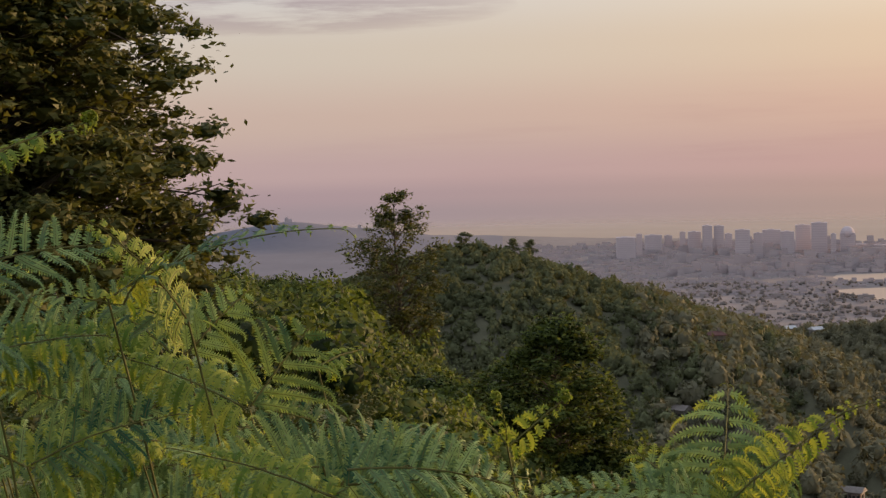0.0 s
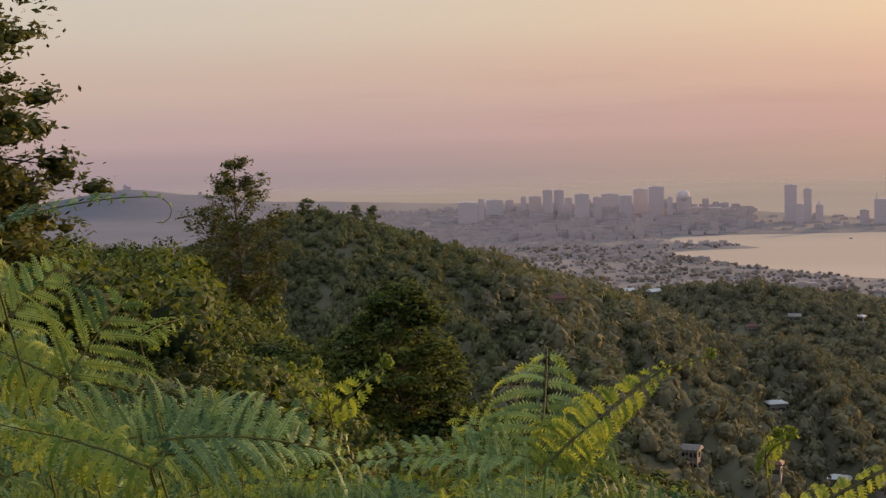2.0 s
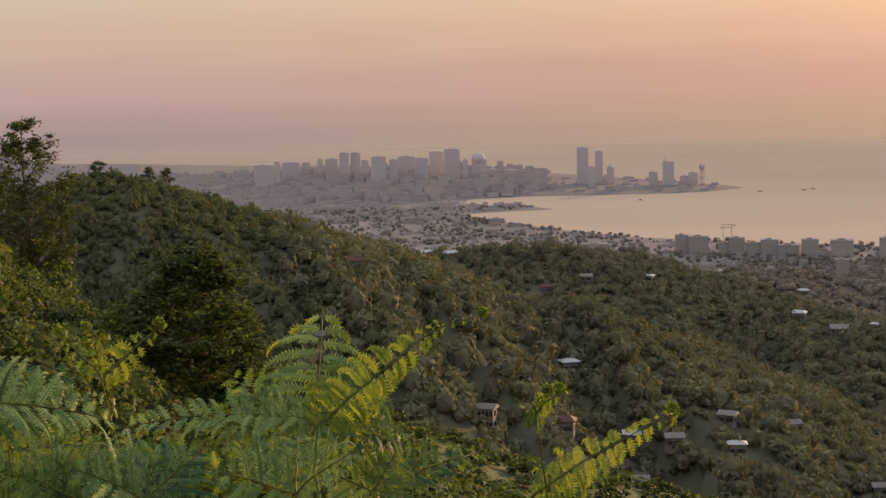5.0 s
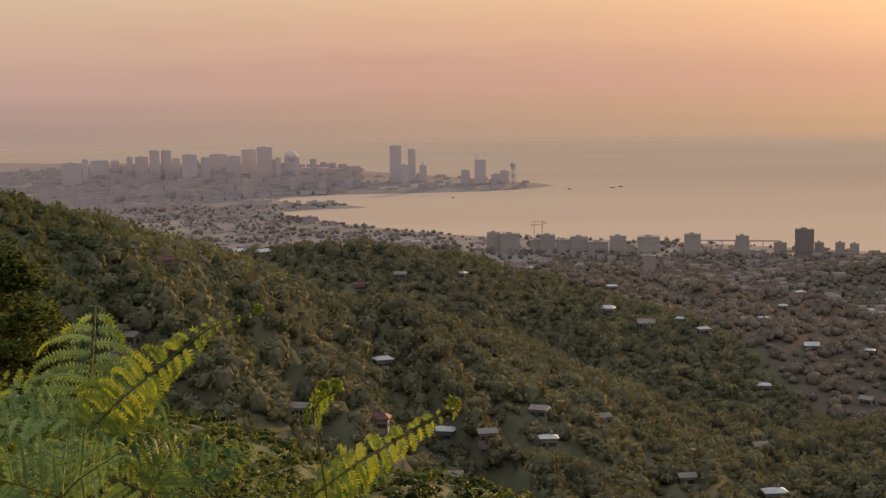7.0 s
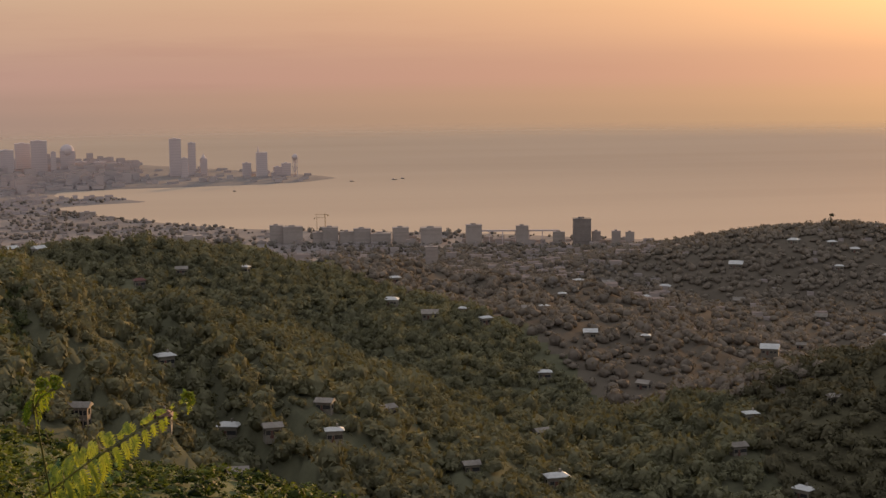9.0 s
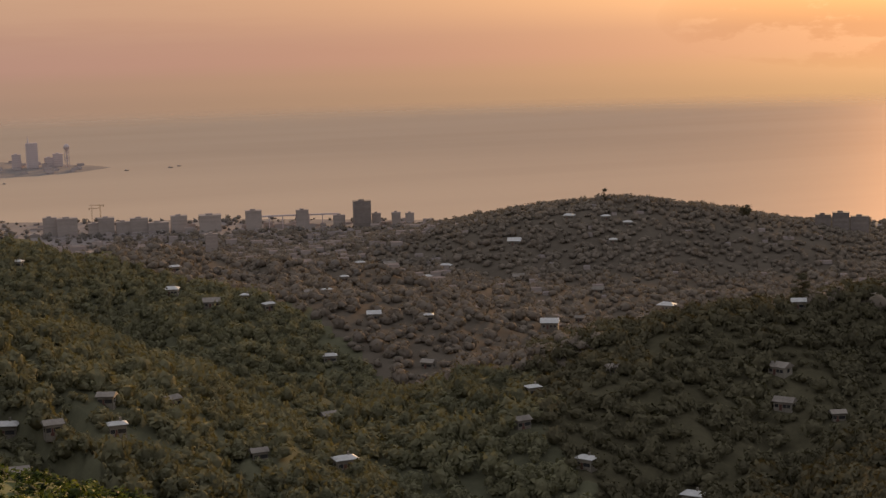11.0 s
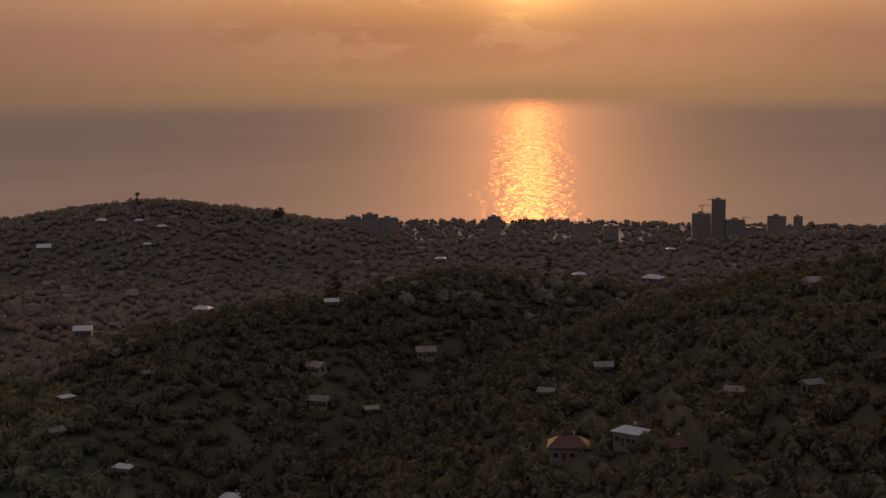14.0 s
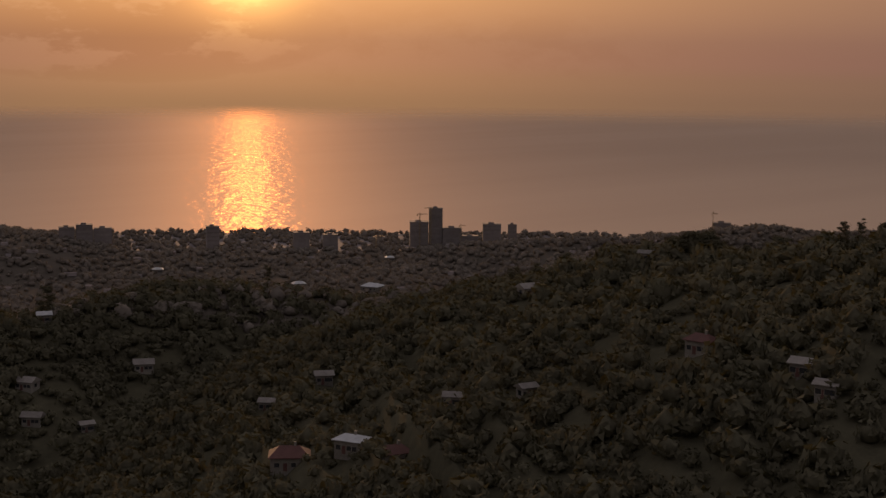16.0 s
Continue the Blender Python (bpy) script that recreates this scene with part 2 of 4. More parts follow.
sl.new(swell_turn.outputs[0], swell_size.inputs[0])
wave = node(sn, "ShaderNodeTexNoise", Scale=1.0, Detail=3.0, Roughness=0.6)
sl.new(swell_size.outputs[0], wave.inputs["Vector"])
ripple = node(sn, "ShaderNodeBump", Strength=1.0, Distance=1.9)
sl.new(wave.outputs[0], ripple.inputs["Height"])
gloss = node(sn, "ShaderNodeBsdfGlossy", Color=(0.62, 0.27, 0.10, 1))
sl.new(math_node(sn, sl, "MULTIPLY_ADD", slick.outputs[0], 0.06, 0.14), gloss.inputs["Roughness"])
sl.new(ripple.outputs[0], gloss.inputs["Normal"])
deep = sn.new("ShaderNodeBsdfDiffuse")
streak = node(sn, "ShaderNodeMapping", Scale=(0.0006, 0.004, 1.0))
sl.new(spot.outputs["Position"], streak.inputs[0])
current = node(sn, "ShaderNodeTexNoise", Scale=1.0, Detail=5.0)
sl.new(streak.outputs[0], current.inputs["Vector"])
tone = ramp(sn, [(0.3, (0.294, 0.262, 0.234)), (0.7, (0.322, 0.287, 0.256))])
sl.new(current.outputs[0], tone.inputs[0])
# Paler water inshore: the bay's reflected sky is put into the diffuse colour.
bay_sheen = ramp(sn, [(0.3, (0.440, 0.365, 0.302)), (0.7, (0.475, 0.392, 0.322))])
sl.new(current.outputs[0], bay_sheen.inputs[0])
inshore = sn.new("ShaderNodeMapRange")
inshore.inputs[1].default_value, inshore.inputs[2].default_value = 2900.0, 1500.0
sl.new(mix_rgb(sn, sl, inshore.outputs[0], tone.outputs[0], bay_sheen.outputs[0]), deep.inputs[0])
water = node(sn, "ShaderNodeMixShader", Fac=0.006)
chop = node(sn, "ShaderNodeBsdfGlossy", Color=(0.66, 0.46, 0.33, 1), Roughness=0.62)
body = node(sn, "ShaderNodeMixShader", Fac=0.17)
sl.new(deep.outputs[0], body.inputs[1])
sl.new(chop.outputs[0], body.inputs[2])
sl.new(body.outputs[0], water.inputs[1])
sl.new(gloss.outputs[0], water.inputs[2])
# haze over the horizon, imitated by fading the farthest water to transparent
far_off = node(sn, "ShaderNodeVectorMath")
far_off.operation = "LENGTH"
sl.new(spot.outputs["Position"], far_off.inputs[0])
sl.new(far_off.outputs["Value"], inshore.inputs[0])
horizon_haze = sn.new("ShaderNodeMapRange")
horizon_haze.interpolation_type = "SMOOTHSTEP"
horizon_haze.inputs[1].default_value, horizon_haze.inputs[2].default_value = 3700.0, 4930.0
sl.new(far_off.outputs["Value"], horizon_haze.inputs[0])
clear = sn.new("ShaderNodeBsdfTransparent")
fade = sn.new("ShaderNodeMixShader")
sl.new(horizon_haze.outputs[0], fade.inputs[0])
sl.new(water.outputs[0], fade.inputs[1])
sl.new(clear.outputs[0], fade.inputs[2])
sea_out = sn.new("ShaderNodeOutputMaterial")
sl.new(fade.outputs[0], sea_out.inputs[0])

# ---------------------------------------------------------------- mesh helpers
def part(name, bm, mat, parent=None, label=""):
    """Links a bmesh as one mesh object."""
    me = bpy.data.meshes.new(name)
    bm.to_mesh(me)
    bm.free()
    me.materials.append(mat)
    ob = new(name, me)
    ob.parent = parent
    return tagged(ob, label)


def soup(name, verts, faces, mats, parent=None, indices=None, smooth=False):
    """A mesh object from arrays: verts (n, 3), faces (m, 3 or 4)."""
    verts, faces = np.asarray(verts, np.float32), np.asarray(faces, np.int32)
    me = bpy.data.meshes.new(name)
    k = faces.shape[1]
    me.vertices.add(len(verts))
    me.vertices.foreach_set("co", verts.ravel())
    me.loops.add(faces.size)
    me.loops.foreach_set("vertex_index", faces.ravel())
    me.polygons.add(len(faces))
    me.polygons.foreach_set("loop_start", np.arange(0, faces.size, k, dtype=np.int32))
    me.polygons.foreach_set("loop_total", np.full(len(faces), k, np.int32))
    for m in (mats if isinstance(mats, (list, tuple)) else [mats]):
        me.materials.append(m)
    if indices is not None:
        me.polygons.foreach_set("material_index", np.asarray(indices, np.int32))
    me.polygons.foreach_set("use_smooth", np.full(len(faces), smooth))
    me.update(calc_edges=True)
    me.validate()
    ob = new(name, me)
    ob.parent = parent
    return ob


def empty(name, place, turn=0.0):
    ob = new(name)
    ob.matrix_basis = pose(place[0], place[1], place[2], 0, 0, turn)
    return ob


def box(bm, x0, x1, y0, y1, z0, z1):
    vs = [bm.verts.new((x, y, z)) for z in (z0, z1) for x, y in ((x0, y0), (x1, y0), (x1, y1), (x0, y1))]
    for f in ((3, 2, 1, 0), (4, 5, 6, 7), (0, 1, 5, 4), (1, 2, 6, 5), (2, 3, 7, 6), (3, 0, 4, 7)):
        bm.faces.new([vs[i] for i in f])


def box_bm(*args):
    bm = bmesh.new()
    box(bm, *args)
    return bm


def tube(points, radii, sides=6):
    """Vertices and quads of a tapered tube along points."""
    pts = np.asarray(points, float)
    radii = np.broadcast_to(radii, len(pts))
    d = np.gradient(pts, axis=0)
    d /= np.linalg.norm(d, axis=1)[:, None] + 1e-9
    ref = np.where(np.abs(d[:, 2:3]) > 0.9, np.array([[1.0, 0, 0]]), np.array([[0, 0, 1.0]]))
    a = np.cross(d, ref)
    a /= np.linalg.norm(a, axis=1)[:, None] + 1e-9
    b = np.cross(d, a)
    ang = np.arange(sides) * 2 * np.pi / sides
    v = pts[:, None] + radii[:, None, None] * (a[:, None] * np.cos(ang)[None, :, None] + b[:, None] * np.sin(ang)[None, :, None])
    n = len(pts)
    i, j = np.meshgrid(np.arange(n - 1), np.arange(sides), indexing="ij")
    i, j = i.ravel(), j.ravel()
    k = (j + 1) % sides
    return v.reshape(-1, 3), np.stack([i * sides + j, i * sides + k, (i + 1) * sides + k, (i + 1) * sides + j], 1)


def join(pieces):
    vs, fs, n = [], [], 0
    for v, f in pieces:
        vs.append(v)
        fs.append(np.asarray(f) + n)
        n += len(v)
    return np.concatenate(vs), np.concatenate(fs)


# ---------------------------------------------------------------- the ground
def lattice(x, y, seed):
    s = np.sin(x * 127.1 + y * 311.7 + seed * 74.7) * 43758.5453
    return s - np.floor(s)


def value_noise(x, y, seed=0):
    xi, yi = np.floor(x), np.floor(y)
    u, v = x - xi, y - yi
    u, v = u * u * (3 - 2 * u), v * v * (3 - 2 * v)
    a = lattice(xi, yi, seed) * (1 - u) + lattice(xi + 1, yi, seed) * u
    b = lattice(xi, yi + 1, seed) * (1 - u) + lattice(xi + 1, yi + 1, seed) * u
    return (a * (1 - v) + b * v) * 2 - 1


def rough_noise(x, y, size, seed=0, octaves=4):
    return sum(value_noise(x / size * 2 ** k, y / size * 2 ** k, seed + k) * 0.5 ** k for k in range(octaves))


# crests: azimuth, distance, height
NEAR_CREST = [(-180, 60, 230), (-60, 80, 203), (-40, 90, 195.5), (-30, 95, 192.8), (-26.7, 95, 191.8), (-24.9, 95, 191.3), (-23.1, 95, 191.0), (-21.9, 90, 189.0),
              (-20.3, 85, 187.8), (-18.5, 80, 186.3), (-16.5, 75, 184.8), (-13, 66, 186.0), (-11.1, 62, 186.2), (-7, 60, 185.4), (-4.8, 60, 184.4), (-1.9, 60, 183.9),
              (2.3, 60, 183.1), (8, 58, 181.0), (20, 55, 177), (45, 55, 178), (90, 60, 195), (180, 60, 230)]
CREST_B = [(-75, 520, 140), (-40, 470, 138), (-26, 470, 142), (-22.5, 475, 150), (-21.66, 477, 157), (-20.71, 479, 162.4), (-19.87, 482, 167.2), (-19.08, 487, 169.4), (-18.28, 492, 167.8),
           (-17.27, 498, 163.9), (-16.46, 509, 160.8), (-15.45, 531, 156.2), (-14.23, 558, 150.3), (-13.21, 582, 144.0), (-12.39, 601, 138.3), (-11.57, 623, 131.0), (-10.45, 656, 121.5), (-8.8, 740, 103)]
CREST_C = [(-11, 900, 85), (-10.14, 922, 86.5), (-9.13, 947, 82.5), (-7.28, 950, 84.5), (-5.63, 945, 89.5), (-4.8, 939, 92), (-3.56, 930, 94), (-2.73, 926, 92.5), (-2.12, 924, 87.5), (-1.5, 921, 84.5),
           (-0.47, 914, 80), (0.57, 908, 75.5), (1.81, 903, 71.5), (3.45, 892, 71), (4.69, 882, 69), (6.32, 860, 68), (7.34, 845, 66.5), (8.15, 821, 65.5), (8.55, 806, 67.5), (9.39, 783, 63.5),
           (10.22, 761, 57), (10.83, 745, 48), (11.45, 729, 40), (13.1, 690, 38)]
CREST_D = [(18.5, 500, 73), (20.12, 521, 74.5), (22, 540, 79), (23.7, 566, 81.5), (24.96, 587, 82), (25.81, 606, 87.7), (26.44, 620, 89.5), (28.74, 640, 87.1), (30.41, 651, 90.5), (32.07, 664, 90.1),
           (32.9, 673, 93.2), (34.14, 680, 92.3), (35.58, 680, 90.6), (38.03, 677, 89.5), (40.05, 670, 86.5), (41.44, 660, 89.5), (43, 648, 91.8), (44.52, 633, 98.8), (45.93, 613, 104.5), (47.13, 597, 106.3),
           (48.5, 579, 112), (49.93, 560, 120), (51.36, 545, 125.4), (52.36, 535, 129.8), (53.58, 522, 127.8), (54.39, 514, 128), (55.37, 503, 132.4), (57.32, 482, 138.5), (59, 468, 142.3), (62, 455, 148), (72, 430, 168), (100, 420, 220)]
CREST_E = [(16.2, 1590, 2), (16.8, 1540, 12), (17.3, 1520, 21), (18.1, 1500, 26), (19.4, 1480, 27.5), (21, 1450, 43.5), (22.5, 1440, 47), (24.1, 1430, 41), (25.1, 1420, 29), (26.4, 1420, 22.5), (28.9, 1420, 18),
           (31.7, 1430, 5.5), (36, 1430, 1.5), (40, 1430, 2.5), (45, 1400, 18), (48.7, 1380, 26), (51.7, 1360, 29), (53.5, 1340, 36), (55, 1330, 46), (55.8, 1320, 40), (57.7, 1300, 47), (62, 1300, 56), (90, 1250, 80)]
CREST_M = [(-34, 3500, 20), (-30, 3550, 25), (-28, 3600, 30), (-26.8, 3600, 34), (-26.2, 3600, 46), (-25.5, 3600, 57), (-25, 3600, 50), (-24.5, 3600, 46), (-23.6, 3600, 41), (-22.9, 3600, 39), (-21.8, 3600, 17), (-20, 3600, 5)]
# shoreline, plan metres
SHORE = [(2600, -900), (1600, 700), (1130, 1180), (1010, 1290), (890, 1390), (793, 1460), (600, 1575), (491, 1640), (431, 1672), (267, 1775), (142, 1819), (78, 1845), (11, 1878), (-58, 1946), (-159, 2068),
         (-214, 2171), (-245, 2190), (-180, 2240), (-104, 2264), (-154, 2335), (-215, 2345), (-252, 2400), (-251, 2463), (-164, 2504), (-38, 2518), (62, 2537), (137, 2572), (190, 2640), (172, 2692),
         (89, 2803), (-2, 2908), (-157, 3081), (-364, 3361), (-590, 3407), (-913, 3474), (-1210, 3608), (-1500, 3600), (-2100, 3450), (-4700, 1500), (-4700, -900), (0, -4800)]


def ridge(x, y, crest, slope, round_top):
    best, gap = np.full(x.shape, -500.0), np.full(x.shape, 1e9)
    pts = [(*polar(a, r)[:2], z) for a, r, z in crest]
    for (x0, y0, z0), (x1, y1, z1) in zip(pts, pts[1:]):
        dx, dy = x1 - x0, y1 - y0
        s = np.clip(((x - x0) * dx + (y - y0) * dy) / (dx * dx + dy * dy), 0, 1)
        d = np.hypot(x - x0 - s * dx, y - y0 - s * dy)
        best = np.maximum(best, z0 + s * (z1 - z0) - slope * (np.sqrt(d * d + round_top ** 2) - round_top))
        gap = np.minimum(gap, d)
    return best, gap


def shore_distance(x, y):
    """Metres inland of the shoreline; negative out at sea."""
    inside, best = np.zeros(x.shape, bool), np.full(x.shape, 1e9)
    for (x0, y0), (x1, y1) in zip(SHORE, SHORE[1:] + SHORE[:1]):
        dx, dy = x1 - x0, y1 - y0
        s = np.clip(((x - x0) * dx + (y - y0) * dy) / (dx * dx + dy * dy), 0, 1)
        best = np.minimum(best, np.hypot(x - x0 - s * dx, y - y0 - s * dy))
        if dy:
            inside ^= ((y0 > y) != (y1 > y)) & (x < x0 + (y - y0) / dy * dx)
    return np.where(inside, best, -best)


def ground_height(x, y):
    x, y = np.asarray(x, float), np.asarray(y, float)
    r, az = np.hypot(x, y), np.degrees(np.arctan2(x, y))
    ca, cr, cz = zip(*NEAR_CREST)
    rc, zc = np.interp(az, ca, cr), np.interp(az, ca, cz)
    u = np.clip(r / rc, 0, 1)
    bank = np.where(r < rc, zc + (198.3 - zc) * np.where(zc < 198.3, (1 - u) ** 1.5, (1 - u) ** 0.8), zc - 0.5 * (np.sqrt((r - rc) ** 2 + 36) - 6))
    floor = np.interp(r, (0, 150, 300, 450, 700, 1000, 1300, 1550), (150, 100, 62, 42, 32, 18, 6, 3))
    found = [ridge(x, y, CREST_B, 0.42, 12), ridge(x, y, CREST_C, 0.20, 12), ridge(x, y, CREST_D, 0.33, 12), ridge(x, y, CREST_E, 0.20, 25), ridge(x, y, CREST_M, 0.16, 2)]
    hills, gap = [floor] + [f[0] for f in found], np.min([f[1] for f in found], axis=0)
    top = np.max(hills, axis=0)
    z = top + 3.0 * np.log(sum(np.exp((h - top) / 3.0) for h in hills)) - 0.5
    swell = np.clip((r - 150) / 200, 0, 1) * np.clip(1 - (r - 1200) / 300, 0, 1)
    gully = rough_noise(x, y, 140, 3)
    z = z + swell * np.interp(az, (-14, -8, 14, 24), (5.0, 7.0, 7.0, 2.0)) * gully * np.clip(gap / 110, 0, 1)
    bent = az + 2.6 * value_noise(x / 90, y / 90, 17) + r * 0.011
    spur = 1 - np.abs(value_noise(bent / 2.6, r / 420, 13)) * 2 + 0.5 * (1 - np.abs(value_noise(bent / 1.15, r / 260, 14)) * 2)
    z = z + swell * np.interp(az, (-24, -20, -8, 12, 20), (4.0, 5.5, 7.5, 7.0, 4.0)) * spur * np.clip(gap / 130, 0, 1) * np.clip((r - 220) / 150, 0, 1)
    z = np.maximum(z, bank)
    z = z + np.clip((r - 6) / 40, 0, 1) * np.clip(1 - r / 160, 0, 1) * 0.35 * rough_noise(x, y, 7, 9)
    sd = shore_distance(x, y)
    return np.where(r > 1000, np.where(sd < 40, np.minimum(z, np.clip(sd * 0.12, -7, 2.6)), z), z)


def back_of_hill(az):
    """Distance behind which the land belongs to the coastal plain."""
    return np.interp(az, (-12, -8.8, 4, 8.5, 10.5, 11.5, 13.5, 17, 20, 24), (1000, 990, 935, 850, 790, 760, 690, 620, 590, 640))


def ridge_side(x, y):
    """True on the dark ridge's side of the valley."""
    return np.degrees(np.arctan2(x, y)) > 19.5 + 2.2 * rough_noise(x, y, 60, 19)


def ground_at(az, r):
    p = polar(az, r)
    return float(ground_height(np.array([p.x]), np.array([p.y]))[0])


def meet(az, el, lift=0.0, start=120.0):
    """Distance at which the line of sight at that azimuth and elevation meets the ground raised by lift."""
    r = np.arange(start, 2600.0, 2.0)
    a = math.radians(az)
    low = ground_height(r * math.sin(a), r * math.cos(a)) + lift >= EYE_Z + r * math.tan(math.radians(el))
    return float(r[np.argmax(low)]) if low.any() else None


azs = np.concatenate([np.arange(-180, -44, 4.0), np.arange(-44, 66, 0.36), np.arange(66, 180, 4.0)])
rings = np.concatenate([[0.01], np.geomspace(1.2, 60, 46), np.linspace(62, 130, 26), np.geomspace(134, 1400, 110), np.arange(1414, 2800, 16.0), np.geomspace(2815, 4930, 36)])
A, R = np.meshgrid(np.radians(azs), rings, indexing="ij")
X, Y = R * np.sin(A), R * np.cos(A)
Z = ground_height(X.ravel(), Y.ravel()).reshape(X.shape)
na, nr = X.shape
ii, jj = np.meshgrid(np.arange(na), np.arange(nr - 1), indexing="ij")
ii, jj = ii.ravel(), jj.ravel()
kk = (ii + 1) % na
faces = np.stack([ii * nr + jj, kk * nr + jj, kk * nr + jj + 1, ii * nr + jj + 1], 1)[:, ::-1]
deep_water = (Z[ii, jj] < -6.5) & (R[ii, jj] > 1500)
ii, jj, faces = ii[~deep_water], jj[~deep_water], faces[~deep_water]
fr, fa = R[ii, jj], np.degrees(A[ii, jj])
# Ground colours by zone; haze and backlit shade are part of these colours.
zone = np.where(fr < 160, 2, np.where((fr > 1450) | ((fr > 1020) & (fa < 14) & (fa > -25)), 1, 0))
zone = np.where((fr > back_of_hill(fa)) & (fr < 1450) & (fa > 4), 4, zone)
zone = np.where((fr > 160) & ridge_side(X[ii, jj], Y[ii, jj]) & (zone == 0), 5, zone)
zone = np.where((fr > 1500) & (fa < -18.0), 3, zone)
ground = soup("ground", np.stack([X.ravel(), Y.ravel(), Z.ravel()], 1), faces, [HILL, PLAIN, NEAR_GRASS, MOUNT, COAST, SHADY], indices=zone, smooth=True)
tagged(ground, "green wooded hills falling to a coastal plain", "ground", kind="structure")
disc = np.linspace(0, 2 * np.pi, 361)[:-1]
rad = np.array([1000, 1800, 2600, 3400, 4200, 4930.0])
sv = np.concatenate([np.stack([q * np.sin(disc), q * np.cos(disc), 0 * disc], 1) for q in rad])
q0, q1 = np.meshgrid(np.arange(5), np.arange(360), indexing="ij")
q0, q1 = q0.ravel(), q1.ravel()
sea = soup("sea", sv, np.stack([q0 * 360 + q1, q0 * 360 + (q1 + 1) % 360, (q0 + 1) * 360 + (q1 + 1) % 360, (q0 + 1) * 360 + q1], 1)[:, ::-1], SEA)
tagged(sea, "calm sea with fine ripples glinting under the low sun", "sea", kind="structure")

# ---------------------------------------------------------------- houses on the hills
def house(az, el, wide, roof_kind):
    """A country house whose roof shows at that azimuth and elevation; wide: its width in degrees of the view."""
    wall_h = 5.6 if roof_kind == 3 else 3.4 if roof_kind in (0, 2, 4) else 3.0
    r = meet(az, el, wall_h + 1.6) or 1500.0
    w = max(min(r * math.radians(wide) * (0.66 if roof_kind in (1, 3) else 0.76), 14.0), 4.5)
    d = w * random.uniform(0.65, 0.85)
    p = polar(az, r)
    z = ground_at(az, r) - 0.25
    ob = empty("house", (p.x, p.y, z), -az + random.uniform(-35, 35))
    wall_mat = HOUSE_BRICK if roof_kind == 3 else HOUSE_WALL
    roof_mat = {0: ROOF_WHITE, 1: ROOF_GREY, 2: ROOF_RED, 3: ROOF_GREY, 4: ROOF_WHITE}[roof_kind]
    part("wall", box_bm(-w / 2, w / 2, -d / 2, d / 2, -1.5, wall_h), wall_mat, ob)
    over, rise = 0.55, w * (0.17 if roof_kind == 0 else 0.24)
    bm = bmesh.new()
    e = [bm.verts.new((sx * (w / 2 + over), sy * (d / 2 + over), wall_h - 0.12)) for sx, sy in ((-1, -1), (1, -1), (1, 1), (-1, 1))]
    f = [bm.verts.new((v.co.x, v.co.y, wall_h + 0.06)) for v in e]
    inset = w * (0.30 if roof_kind in (0, 2) else -0.02)
    g = [bm.verts.new((sx * (w / 2 + over - max(inset, 0)), 0, wall_h + rise)) for sx in (-1, 1)]
    bm.faces.new(e[::-1])
    for a, b in ((0, 1), (1, 2), (2, 3), (3, 0)):
        bm.faces.new((e[a], e[b], f[b], f[a]))
    bm.faces.new((f[0], f[1], g[1], g[0]))
    bm.faces.new((f[2], f[3], g[0], g[1]))
    bm.faces.new((f[1], f[2], g[1]))
    bm.faces.new((f[3], f[0], g[0]))
    part("roof", bm, roof_mat, ob)
    if roof_kind in (0, 2):
        part("chimney", box_bm(w * 0.12, w * 0.12 + 0.6, -0.3, 0.3, wall_h + rise * 0.6, wall_h + rise + 0.9), wall_mat, ob)
    for storey in range(2 if wall_h > 5 else 1):
        for k in range(4):
            x = (k - 1.5) * w * 0.22
            z0 = storey * 2.7 + 0.9
            if storey == 0 and k == 1:
                part("door", box_bm(x - 0.5, x + 0.5, -d / 2 - 0.05, -d / 2 + 0.05, 0.0, 2.05), ROOF_RED, ob, "brown painted door")
                continue
            win = part("window", box_bm(x - 0.75, x + 0.75, -d / 2 - 0.06, -d / 2 + 0.04, z0, z0 + 1.35), wall_mat, ob)
            part("pane", box_bm(x - 0.62, x + 0.62, -d / 2 - 0.08, -d / 2 - 0.02, z0 + 0.12, z0 + 1.23), DARK_PANE, win)
        for side in (-1, 1):
            x0 = side * w / 2
            part("window", box_bm(x0 - 0.06, x0 + 0.06, -0.7, 0.7, storey * 2.7 + 0.9, storey * 2.7 + 2.2), DARK_PANE, ob)
    if wall_h > 5:
        part("balcony", box_bm(-w * 0.36, w * 0.36, -d / 2 - 1.3, -d / 2, 2.62, 2.80), HOUSE_BRICK, ob)
        for k in range(4):
            x = (k - 1.5) * w * 0.22
            part("post", box_bm(x - 0.1, x + 0.1, -d / 2 - 1.25, -d / 2 - 1.05, -1.0, wall_h - 0.1), HOUSE_BRICK, ob)
    label = {0: "small house with a pale tin hip roof among trees", 1: "low house with a grey tin gable roof", 2: "house with a faded red roof and pale walls",
             3: "two-storey block house with a posted balcony", 4: "white plastered house with a bright roof"}[roof_kind]
    tagged(ob, label, "house", "houses on the hillsides")
    return az, r, w


